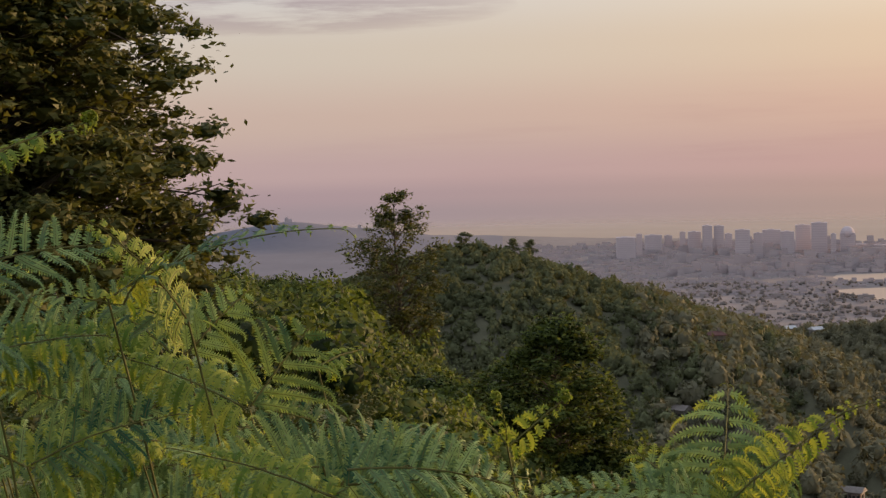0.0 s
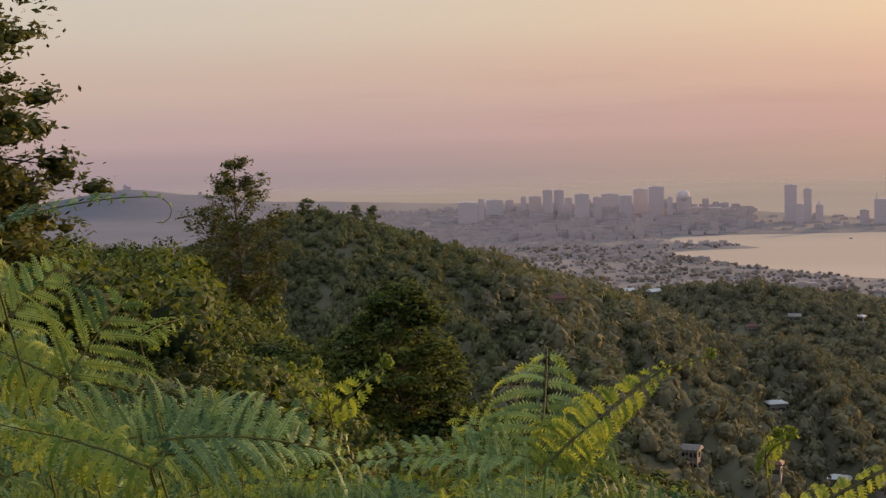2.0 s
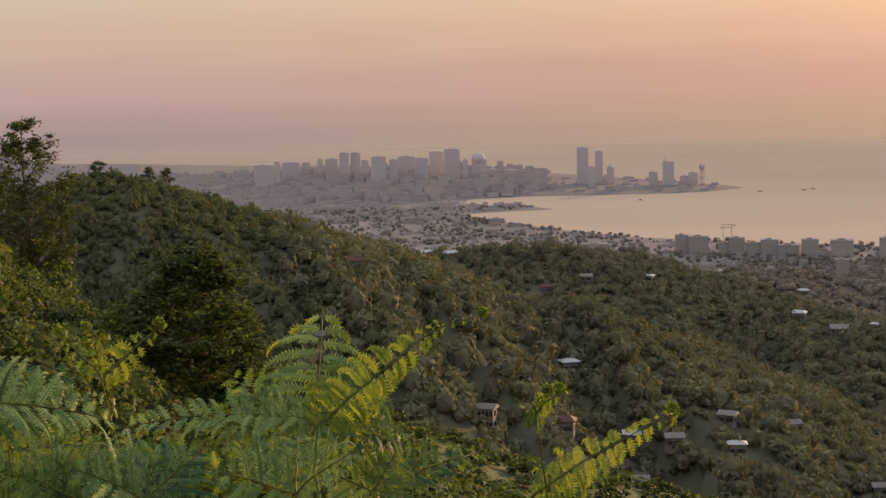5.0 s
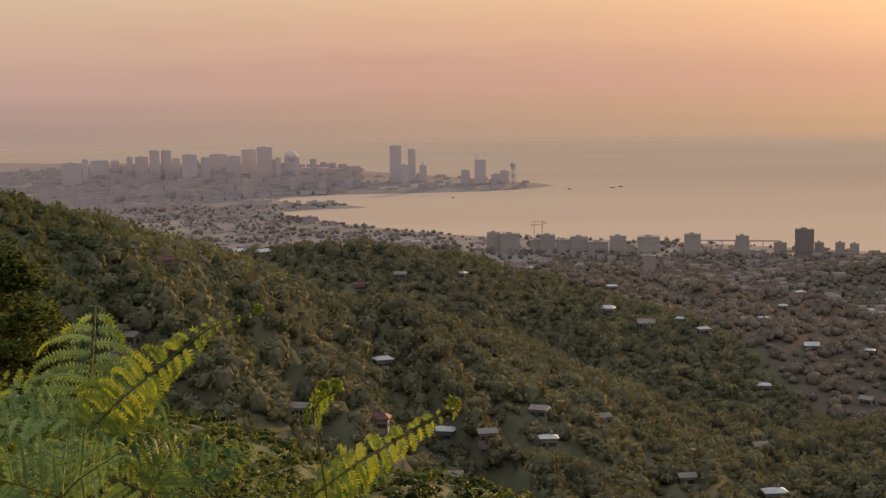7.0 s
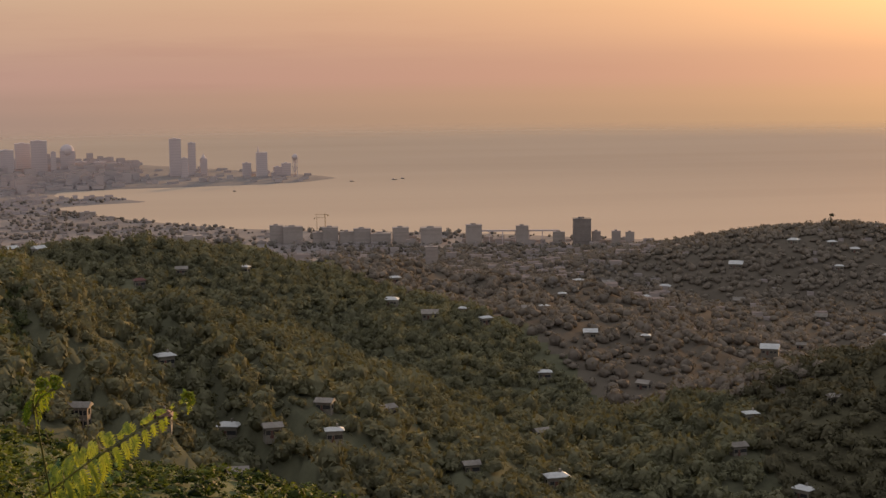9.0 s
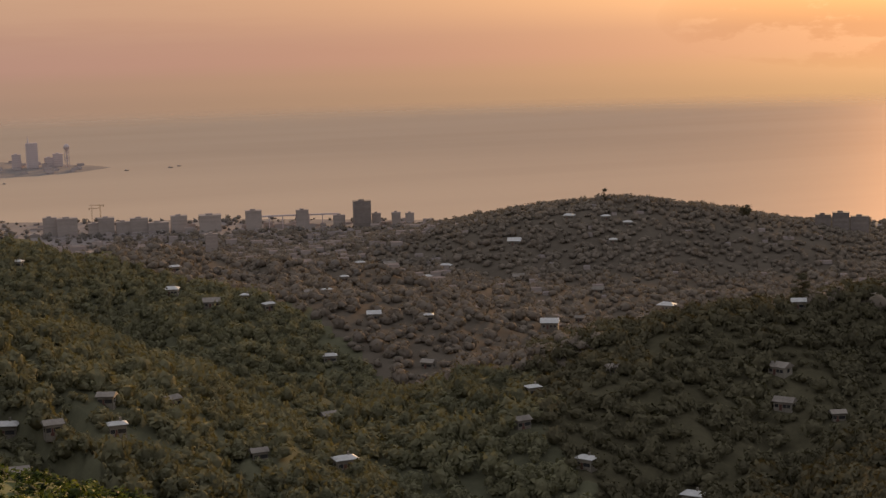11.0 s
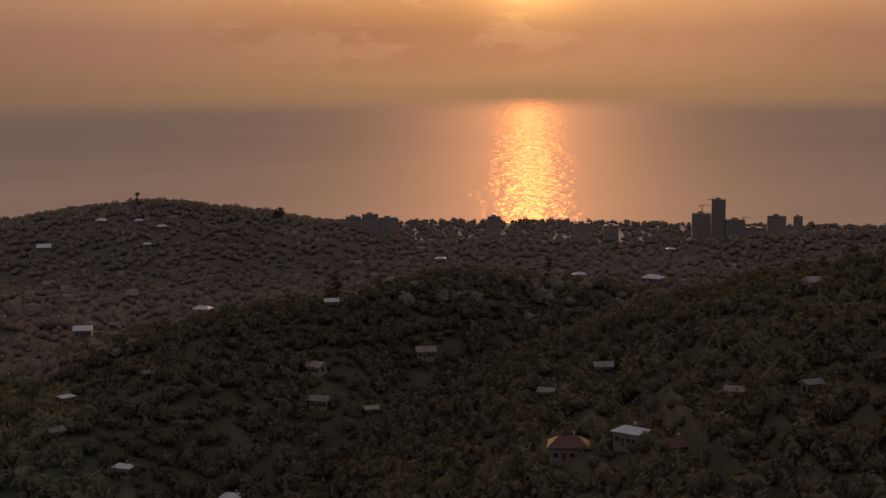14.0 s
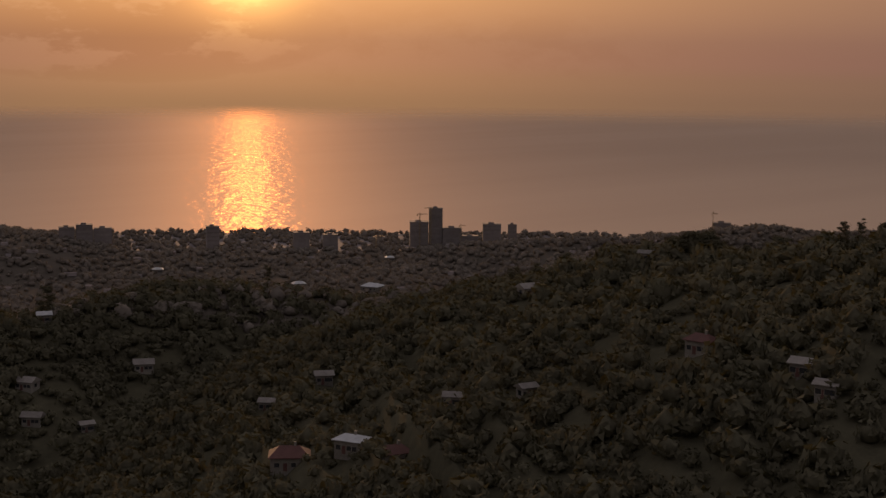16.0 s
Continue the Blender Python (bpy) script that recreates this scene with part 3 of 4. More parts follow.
HOUSES_C = [
    (-2.25, -10.35, 0.78, 0), (-5.33, -11.95, 1.03, 3), (-2.46, -12.51, 1.03, 2), (-0.01, -13.00, 0.95, 0),
    (3.86, -13.24, 0.78, 0), (0.24, -14.59, 1.15, 3), (12.11, -14.97, 1.03, 0), (3.53, -12.23, 0.74, 1),
    (5.82, -12.48, 0.74, 1), (11.55, -13.41, 0.78, 1), (8.93, -14.52, 0.70, 1), (-3.08, -7.71, 0.49, 2),
    (0.70, -7.36, 0.45, 0), (-1.58, -7.37, 0.62, 1), (-6.55, -6.44, 0.53, 4), (-7.49, -6.42, 0.53, 4),
    (-10.08, -6.54, 0.62, 2), (-11.42, -9.16, 1.03, 1), (6.01, -8.65, 0.70, 0), (6.18, -7.86, 0.45, 0),
    (7.45, -9.16, 0.91, 1), (8.70, -8.98, 0.41, 0), (9.51, -9.34, 0.53, 0), (11.67, -11.29, 0.62, 0),
]
HOUSES_P = [
    (12.90, -8.02, 0.41, 0), (13.98, -8.12, 0.62, 1), (16.04, -8.23, 0.53, 0), (15.32, -8.60, 0.45, 0),
    (11.02, -8.99, 0.53, 1), (13.35, -9.85, 0.62, 4), (15.36, -9.97, 0.29, 0), (18.70, -8.68, 0.62, 1),
    (19.83, -10.37, 0.82, 4), (20.94, -10.20, 0.49, 1), (21.63, -9.20, 0.62, 1), (24.12, -9.78, 0.82, 0),
    (1.58, -13.18, 0.62, 1), (15.32, -11.70, 0.70, 1), (22.17, -11.92, 0.70, 1), (19.18, -12.60, 0.29, 0),
    (18.73, -13.78, 0.82, 1), (18.59, -7.40, 0.62, 4), (20.60, -6.53, 0.49, 0), (21.93, -6.58, 0.37, 0),
    (22.73, -6.81, 0.41, 0), (22.20, -7.42, 0.37, 0), (12.32, -8.49, 0.29, 0), (11.65, -8.93, 0.29, 0),
]
HOUSES_D = [
    (39.91, -14.24, 1.36, 0), (37.60, -14.76, 1.85, 2), (41.49, -14.59, 1.44, 2), (30.23, -13.48, 0.70, 1),
    (28.35, -13.15, 1.03, 1), (36.78, -12.83, 0.82, 1), (40.63, -8.80, 1.15, 0), (37.93, -8.70, 0.62, 0),
    (28.83, -9.60, 0.62, 4), (32.30, -11.41, 1.03, 1), (28.19, -11.86, 1.03, 1), (38.86, -11.93, 0.95, 1),
    (43.68, -12.64, 1.03, 1), (46.40, -12.23, 0.9, 1), (52.77, -10.37, 1.36, 2), (56.41, -11.01, 1.23, 1),
    (57.29, -11.72, 1.1, 1), (46.41, -8.71, 1.07, 1), (32.84, -8.15, 0.49, 0), (50.65, -7.39, 0.41, 1),
    (41.25, -7.77, 0.41, 0), (25.08, -16.50, 1.03, 0), (21.13, -15.17, 0.86, 0),
]
CLEAR = [house(*row) for row in HOUSES_C + HOUSES_P + HOUSES_D]


# ---------------------------------------------------------------- woods
def clump(cards, core, seed, tall=1.0, size=0.36, heart=0.82):
    """Triangles of a small crown of radius about 1: a lumpy core with leaf tufts standing out of it."""
    g = np.random.default_rng(seed)
    bm = bmesh.new()
    bmesh.ops.create_icosphere(bm, subdivisions=core, radius=1.0)
    v = np.array([q.co for q in bm.verts])
    f = np.array([[q.index for q in t.verts] for t in bm.faces])
    bm.free()
    lumps = g.normal(size=(5, 3))
    lumps /= np.linalg.norm(lumps, axis=1)[:, None]

    def swell(d):
        return 0.72 + 0.38 * np.max(np.clip(d @ lumps.T, 0, 1) ** 3, axis=1)

    v = v * (swell(v) * heart)[:, None] * (1 + g.normal(size=(len(v), 1)) * (0.16 if core < 2 else 0.09))
    d = g.normal(size=(cards, 3))
    d[:, 2] = np.abs(d[:, 2]) * 0.9 - 0.35
    d /= np.linalg.norm(d, axis=1)[:, None]
    c = d * (swell(d) * g.uniform(0.82, 1.12, cards))[:, None]
    a = np.cross(d, g.normal(size=(cards, 3)))
    a /= np.linalg.norm(a, axis=1)[:, None]
    b = np.cross(d, a) * 0.8 + d * 0.5
    s = size * g.uniform(0.6, 1.3, (cards, 1))
    tv = np.stack([c - a * s * 0.6 - b * s * 0.5, c + a * s * 0.6 - b * s * 0.4, c + b * s], 1).reshape(-1, 3)
    tf = np.arange(cards * 3).reshape(-1, 3)
    face = np.cross(tv[1::3] - tv[0::3], tv[2::3] - tv[0::3])
    inward = np.sum(face * d, axis=1) < 0
    tf[inward] = tf[inward][:, ::-1]
    v, f = join([(v, f), (tv, tf)])
    v[:, 2] *= tall
    return v, f


RICH = [clump(64, 1, s, t, 0.26, 0.8) for s, t in ((1, 0.75), (2, 0.95), (3, 0.85), (4, 1.3))]
PLAINER = [clump(44, 1, s, t, 0.27, 0.84) for s, t in ((5, 0.7), (6, 0.9), (7, 0.65), (8, 1.4))]
SHADE_CROWNS = [clump(48, 1, s, t, 0.32, 0.7) for s, t in ((111, 0.8), (112, 1.0), (113, 0.9), (114, 1.4))]
SPARSE = [clump(16, 1, s, t, 0.36, 0.95) for s, t in ((9, 0.8), (10, 1.0), (11, 0.7), (12, 1.15))]
CROWNS = [clump(62, 1, s, t, 0.28, 0.76) for s, t in ((101, 0.8), (102, 1.0), (103, 0.9), (104, 1.15), (105, 0.75), (106, 1.5))]


def hidden_share(az, r, z):
    """True where the ground in between hides a point from the hilltop path."""
    blocked = np.zeros(len(az), bool)
    a = np.radians(az)
    el = (z - EYE_Z) / r
    for f in np.linspace(0.08, 0.95, 16):
        q = r * f
        blocked |= (ground_height(q * np.sin(a), q * np.cos(a)) - EYE_Z) / q > el + 0.004
    return blocked


def wood(name, label, count, az0, az1, r0, r1, kinds, low, high, seed, mat=WOOD_LEAF, near_bias=1.0, patch=0.0, shore_only=0.0, side=0):
    g = np.random.default_rng(seed)
    az = g.uniform(az0, az1, count)
    r = np.sqrt(g.uniform(0, 1, count) ** near_bias * (r1 * r1 - r0 * r0) + r0 * r0)
    x, y = r * np.sin(np.radians(az)), r * np.cos(np.radians(az))
    z = ground_height(x, y)
    size = low * (high / low) ** g.uniform(0, 1, count) ** 1.6
    keep = z > 1.2
    if side:
        keep &= (r - back_of_hill(az)) * side > 0
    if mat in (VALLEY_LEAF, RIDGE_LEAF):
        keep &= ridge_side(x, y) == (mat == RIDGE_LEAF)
    if patch:
        keep &= rough_noise(x, y, 55, seed) + g.uniform(-0.6, 0.6, count) > patch
    if shore_only:
        keep &= shore_distance(x, y) < shore_only
    for ha, hr, hw in CLEAR:
        da = np.radians(az - ha) * r
        keep &= ~((np.abs(da) < hw * 0.60) & (r < hr + hw * 0.55) & (r > hr - hw * 0.4 - 2.5))
        front = (np.abs(da) < hw * 0.62) & (r < hr) & (r > hr - 16)
        size[front] = np.minimum(size[front], 2.0)
    hide = hidden_share(az, r, z + size * 1.4)
    keep &= ~hide | (g.uniform(0, 1, count) < 0.2)
    vs, fs, n = [], [], 0
    for k in np.flatnonzero(keep):
        v, f = kinds[g.integers(len(kinds))]
        t = g.uniform(0, 6.28)
        c, s = math.cos(t) * size[k], math.sin(t) * size[k]
        w = np.empty_like(v)
        w[:, 0], w[:, 1] = v[:, 0] * c - v[:, 1] * s + x[k], v[:, 0] * s + v[:, 1] * c + y[k]
        w[:, 2] = v[:, 2] * size[k] * 0.95 + z[k] + size[k] * 0.55
        vs.append(w)
        fs.append(f + n)
        n += len(v)
    ob = soup(name, np.concatenate(vs), np.concatenate(fs), mat, smooth=True)
    return tagged(ob, label, "woodland", kind="stuff")


wood("hill_bushes", "dense green scrub and small trees on a steep slope", 9500, -27, -7, 150, 745, CROWNS, 1.2, 3.2, 21)
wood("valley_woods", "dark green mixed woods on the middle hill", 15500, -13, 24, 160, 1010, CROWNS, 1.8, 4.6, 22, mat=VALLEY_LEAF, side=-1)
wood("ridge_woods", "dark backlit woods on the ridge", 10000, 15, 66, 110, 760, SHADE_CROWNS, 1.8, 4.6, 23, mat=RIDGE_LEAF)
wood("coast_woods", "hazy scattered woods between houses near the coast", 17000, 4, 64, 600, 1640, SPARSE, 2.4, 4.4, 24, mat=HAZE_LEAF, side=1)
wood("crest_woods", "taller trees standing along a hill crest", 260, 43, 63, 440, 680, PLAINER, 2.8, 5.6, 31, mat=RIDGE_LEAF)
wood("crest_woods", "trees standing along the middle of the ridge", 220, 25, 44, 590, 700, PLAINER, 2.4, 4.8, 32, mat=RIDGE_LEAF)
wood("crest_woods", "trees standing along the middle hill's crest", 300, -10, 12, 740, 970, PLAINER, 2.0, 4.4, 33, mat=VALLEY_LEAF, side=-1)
wood("crest_woods", "low trees along the steep hill's crest", 90, -21, -9, 465, 700, RICH, 1.4, 2.6, 34)
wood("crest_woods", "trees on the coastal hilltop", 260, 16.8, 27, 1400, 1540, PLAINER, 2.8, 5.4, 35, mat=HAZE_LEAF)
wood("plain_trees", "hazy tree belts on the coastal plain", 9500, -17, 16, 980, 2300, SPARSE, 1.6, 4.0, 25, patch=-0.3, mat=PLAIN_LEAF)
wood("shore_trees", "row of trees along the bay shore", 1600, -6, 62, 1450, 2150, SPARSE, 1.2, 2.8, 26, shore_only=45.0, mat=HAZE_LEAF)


# ---------------------------------------------------------------- the town
def block(name, az, wide, el, r, label, floors=None, crown="flat", depth=None, base=2.2, category="building", group="high-rise blocks of the town", wall=None):
    """A building at that azimuth and distance, whose top shows at that elevation."""
    w = r * math.radians(wide)
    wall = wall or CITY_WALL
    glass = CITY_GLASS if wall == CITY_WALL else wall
    d = depth or w * random.uniform(0.5, 0.8)
    h = EYE_Z + r * math.tan(math.radians(el)) - base
    if h < 3:
        h = 3.0
    p = polar(az, r)
    ob = empty(name, (p.x, p.y, base), -az + random.uniform(1, 6))
    top = h if crown == "flat" else h * 0.82
    part("wall", box_bm(-w / 2, w / 2, -d / 2, d / 2, -4, top), wall, ob)
    part("parapet", box_bm(-w / 2 - 0.25, w / 2 + 0.25, -d / 2 - 0.25, d / 2 + 0.25, top, top + 0.5), wall, ob)
    if crown == "flat":
        part("penthouse", box_bm(-w * 0.2, w * 0.12, -d * 0.2, d * 0.2, top + 0.5, top + 1.9), wall, ob)
    n = floors or max(2, min(13, int(top / 3.4)))
    for k in range(n):
        z0 = top * (k + 0.35) / n
        part("window_band", box_bm(-w * 0.44, w * 0.44, -d / 2 - 0.1, -d / 2 + 0.05, z0, z0 + top / n * 0.42), glass, ob)
    if crown == "dome":
        bm = bmesh.new()
        bmesh.ops.create_uvsphere(bm, u_segments=16, v_segments=8, radius=w * 0.48, matrix=Matrix.Translation((0, 0, top)))
        part("dome", bm, wall, ob)
    if crown in ("spire", "needle"):
        bm = bmesh.new()
        x = -w * 0.3 if crown == "needle" else 0
        bmesh.ops.create_cone(bm, cap_ends=True, segments=8, radius1=w * (0.10 if crown == "needle" else 0.42), radius2=0.1, depth=h * 0.26, matrix=Matrix.Translation((x, 0, top + h * 0.13)))
        part("spire", bm, wall, ob)
    return tagged(ob, label, category, group)


SKYLINE = [
    (-13.26, 0.68, -3.2), (-12.77, 0.20, -3.1), (-12.27, 0.60, -3.14),
    (-11.73, 0.28, -3.16), (-11.22, 0.20, -3.05), (-10.80, 0.45, -3.04), (-10.34, 0.34, -2.83), (-9.93, 0.35, -2.84),
    (-9.59, 0.26, -3.13), (-9.10, 0.51, -3.00), (-8.55, 0.31, -3.12), (-8.08, 0.63, -3.01), (-7.53, 0.47, -3.08),
    (-6.98, 0.52, -2.86), (-6.42, 0.55, -2.78), (-5.93, 0.18, -3.18), (-4.98, 0.37, -3.55), (-4.33, 0.43, -3.58),
    (-3.85, 0.45, -3.62), (-1.36, 0.25, -3.51), (0.86, 0.31, -3.73), (1.97, 0.31, -3.88), (2.28, 0.33, -3.76),
]
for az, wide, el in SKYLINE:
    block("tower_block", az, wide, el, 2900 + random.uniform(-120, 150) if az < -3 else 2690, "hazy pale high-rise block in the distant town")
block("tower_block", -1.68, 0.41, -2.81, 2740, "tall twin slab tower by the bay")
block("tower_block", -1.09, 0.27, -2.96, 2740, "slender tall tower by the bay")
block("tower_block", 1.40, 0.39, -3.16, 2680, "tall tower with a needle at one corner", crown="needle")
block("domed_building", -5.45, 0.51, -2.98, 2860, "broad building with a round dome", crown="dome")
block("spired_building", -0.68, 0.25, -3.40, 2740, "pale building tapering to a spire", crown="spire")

for az, wide, el in ((-25.5, 0.26, -2.26), (-25.56, 0.10, -2.19), (-22.92, 0.12, -2.68)):
    block("hilltop_building", az, wide, el, 3600, "small hazy building on the far mountain top", base=ground_at(az, 3600) - 1.0, group="buildings on the mountain")

# open lattice tower with a ball at its head
lp = polar(2.60, 2660)
lattice_tower = empty("lattice_tower", (lp.x, lp.y, 2.2), -2.6)
lh = EYE_Z + 2660 * math.tan(radians(-3.45)) - 2.2
for k in range(6):
    th = np.linspace(0, 2.6, 16) + k * math.pi / 3
    for way in (1, -1):
        v, f = tube(np.stack([np.cos(th * way) * 4.2, np.sin(th * way) * 4.2, np.linspace(0, lh * 0.9, 16)], 1), 0.32, 4)
        soup("strut", v, f, CITY_WALL, lattice_tower)
bm = bmesh.new()
bmesh.ops.create_uvsphere(bm, u_segments=14, v_segments=8, radius=5.2, matrix=Matrix.Translation((0, 0, lh * 0.9)))
part("ball", bm, CITY_WALL, lattice_tower)
part("core", box_bm(-1, 1, -1, 1, -3, lh), CITY_WALL, lattice_tower)
tagged(lattice_tower, "open spiral lattice tower with a ball head", "tower")

BAY = [
    (-4.83, 0.55, -5.34), (-1.26, 0.93, -6.30), (1.87, 0.48, -6.01), (2.46, 0.72, -6.06), (3.40, 0.41, -6.29),
    (3.83, 0.56, -6.11), (4.42, 0.51, -6.28), (4.99, 0.62, -6.18), (6.40, 0.57, -6.16), (7.52, 0.77, -6.18),
    (9.08, 0.57, -6.09), (10.85, 0.44, -6.14), (12.19, 0.44, -6.37), (5.66, 0.72, -6.36),
    (13.55, 0.31, -6.35), (14.27, 0.31, -6.34), (14.77, 0.31, -6.38), (1.33, 0.33, -6.58),
]
for az, wide, el in BAY:
    r = 2060 if az < -4 else 1700 - max(az, 0) * 4
    block("apartment_block", az, wide, el, r, "pale flat-roofed apartment block near the bay", base=ground_at(az, r) - 0.3, group="apartment blocks near the bay", wall=BAY_WALL)
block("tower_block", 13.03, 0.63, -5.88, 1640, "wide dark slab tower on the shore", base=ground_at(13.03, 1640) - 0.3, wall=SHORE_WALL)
block("tower_block", 7.53, 0.45, -6.87, 1480, "pale tower block on the plain", base=ground_at(7.53, 1480) - 0.3, wall=BAY_WALL)
RIGHT = [
    (29.65, 0.53, -6.67), (30.27, 0.58, -6.59), (30.92, 0.62, -6.72), (34.81, 0.46, -6.71), (38.02, 0.58, -6.95),
    (39.08, 0.54, -7.03), (42.32, 0.67, -6.55), (42.93, 0.49, -6.05), (43.53, 0.69, -6.76), (44.19, 0.61, -7.05),
    (44.99, 0.66, -6.61), (45.74, 0.32, -6.62), (53.3, 0.65, -6.40),
]
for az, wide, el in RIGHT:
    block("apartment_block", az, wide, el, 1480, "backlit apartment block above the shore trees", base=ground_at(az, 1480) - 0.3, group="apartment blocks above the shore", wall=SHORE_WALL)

# a raised conveyor along the shore
cp = polar(10.6, 1660)
conveyor = empty("conveyor_bridge", (cp.x, cp.y, ground_at(10.6, 1660)), -10.6)
cz = EYE_Z + 1660 * math.tan(radians(-6.28)) - ground_at(10.6, 1660)
part("deck", box_bm(-44, 46, -1.2, 1.2, cz - 1.6, cz), CITY_WALL, conveyor)
for k in range(7):
    part("leg", box_bm(-42 + k * 14, -41 + k * 14, -0.6, 0.6, -2, cz - 1.6), CITY_WALL, conveyor)
tagged(conveyor, "long raised conveyor bridge on legs by the shore", "bridge")


def crane(az, r, el, jib, turn):
    z = ground_at(az, r)
    h = EYE_Z + r * math.tan(radians(el)) - z
    p = polar(az, r)
    ob = empty("tower_crane", (p.x, p.y, z), -az + turn)
    bm = bmesh.new()
    for sx in (-0.45, 0.45):
        for sy in (-0.45, 0.45):
            box(bm, sx - 0.1, sx + 0.1, sy - 0.1, sy + 0.1, -2, h)
    for k in range(int(h / 1.4)):
        box(bm, -0.5, 0.5, -0.5, 0.5, k * 1.4, k * 1.4 + 0.12)
    part("mast", bm, STEEL, ob)
    bm = bmesh.new()
    box(bm, -jib * 0.35, jib, -0.3, 0.3, h - 1.0, h - 0.75)
    box(bm, -jib * 0.35, jib, -0.1, 0.1, h - 0.3, h - 0.15)
    for k in range(16):
        x = -jib * 0.35 + k * jib * 0.084
        box(bm, x, x + 0.12, -0.1, 0.1, h - 1.0, h - 0.2)
    part("jib", bm, STEEL, ob)
    part("counterweight", box_bm(-jib * 0.35, -jib * 0.24, -0.5, 0.5, h - 2.2, h - 1.0), STEEL, ob)
    part("peak", box_bm(-0.15, 0.15, -0.15, 0.15, h - 0.2, h + 1.6), STEEL, ob)
    tagged(ob, "slender steel tower crane over the rooftops", "crane", "tower cranes")


for row in ((3.35, 1700, -5.72, 9, 0), (3.65, 1690, -5.62, 11, 170), (42.35, 1470, -6.25, 8, 10), (42.75, 1470, -6.02, 6, 190), (43.85, 1470, -6.65, 5, 0), (40.75, 1480, -7.05, 9, 5), (53.0, 1380, -6.05, 4, 0)):
    crane(*row)

# the low town, in two meshes
g = np.random.default_rng(31)
cube = np.array([(x, y, z) for z in (0, 1) for x, y in ((-0.5, -0.5), (0.5, -0.5), (0.5, 0.5), (-0.5, 0.5))], float)
cube_f = np.array([(4, 5, 6, 7), (0, 1, 5, 4), (1, 2, 6, 5), (2, 3, 7, 6), (3, 0, 4, 7)])


def roofs(name, label, mat, zones):
    vs, fs = [], []
    for zone_az, zone_r, count, low, high, wide in zones:
        az, r = g.uniform(*zone_az, count), g.uniform(*zone_r, count)
        x, y = r * np.sin(np.radians(az)), r * np.cos(np.radians(az))
        z, sd = ground_height(x, y), shore_distance(x, y)
        for k in range(count):
            if sd[k] < 14 or z[k] < 1:
                continue
            t = math.radians(az[k] - g.uniform(1, 8))
            w, d, h = wide * g.uniform(0.5, 1.4), wide * g.uniform(0.5, 1.0), low * (high / low) ** (g.uniform() ** 2)
            q = cube * (w, d, h)
            vs.append(np.stack([q[:, 0] * math.cos(t) + q[:, 1] * math.sin(t) + x[k], -q[:, 0] * math.sin(t) + q[:, 1] * math.cos(t) + y[k], q[:, 2] + z[k] - 0.4], 1))
            fs.append(cube_f + 8 * (len(fs)))
    tagged(soup(name, np.concatenate(vs), np.concatenate(fs), [mat, TOWN_ROOF], indices=np.tile((1, 0, 0, 0, 0), len(fs))), label, "town", kind="stuff")


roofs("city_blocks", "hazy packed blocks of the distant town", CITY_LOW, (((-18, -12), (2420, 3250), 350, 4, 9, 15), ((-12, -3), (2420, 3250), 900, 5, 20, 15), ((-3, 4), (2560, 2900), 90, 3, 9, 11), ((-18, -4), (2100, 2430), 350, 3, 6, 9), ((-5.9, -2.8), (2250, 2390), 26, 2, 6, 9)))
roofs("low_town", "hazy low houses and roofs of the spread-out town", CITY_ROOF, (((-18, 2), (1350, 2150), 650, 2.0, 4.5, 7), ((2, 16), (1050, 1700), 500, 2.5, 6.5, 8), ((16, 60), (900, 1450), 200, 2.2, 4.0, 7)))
# boats
for az, el, long in ((4.65, -4.46, 7), (6.2, -4.42, 9), (0.4, -4.74, 5), (6.5, -4.38, 7)):
    r = EYE_Z / math.tan(radians(-el))
    p = polar(az, r)
    boat = empty("boat", (p.x, p.y, 0), -az)
    bm = bmesh.new()
    lo = [bm.verts.new((x * long, y, -0.4)) for x, y in ((-0.45, -0.8), (0.4, -0.8), (0.4, 0.8), (-0.45, 0.8))]
    hi = [bm.verts.new((x * long, y, 1.2)) for x, y in ((-0.5, -1.1), (0.5, -0.9), (0.5, 0.9), (-0.5, 1.1))]
    for a in range(4):
        bm.faces.new((lo[a], lo[(a + 1) % 4], hi[(a + 1) % 4], hi[a]))
    bm.faces.new(hi)
    part("hull", bm, ROOF_GREY, boat)
    part("cabin", box_bm(-long * 0.3, -long * 0.05, -0.7, 0.7, 1.2, 2.6), CITY_WALL, boat)
    tagged(boat, "small dark ship lying off the harbour", "boat", "boats in the bay")


# ---------------------------------------------------------------- near trees
def leaf_quads(g, centres, size, flat=0.4, slim=0.42):
    """Pointed leaves, four corners each, scattered directions."""
    n = len(centres)
    d = g.normal(size=(n, 3))
    d[:, 2] *= flat
    d /= np.linalg.norm(d, axis=1)[:, None] + 1e-9
    up = g.normal(size=(n, 3)) * 0.55 + (0, 0, 1)
    a = np.cross(d, up)
    a /= np.linalg.norm(a, axis=1)[:, None] + 1e-9
    s = size * g.uniform(0.6, 1.35, (n, 1))
    v = np.stack([centres - d * s * 0.5, centres + a * s * slim * 0.5, centres + d * s * 0.5, centres - a * s * slim * 0.5], 1)
    return v.reshape(-1, 3), np.arange(4 * n).reshape(-1, 4)


TUFTS = [clump(54, 1, k, 0.6, 0.26, 0.56) for k in (81, 82, 83, 84)]


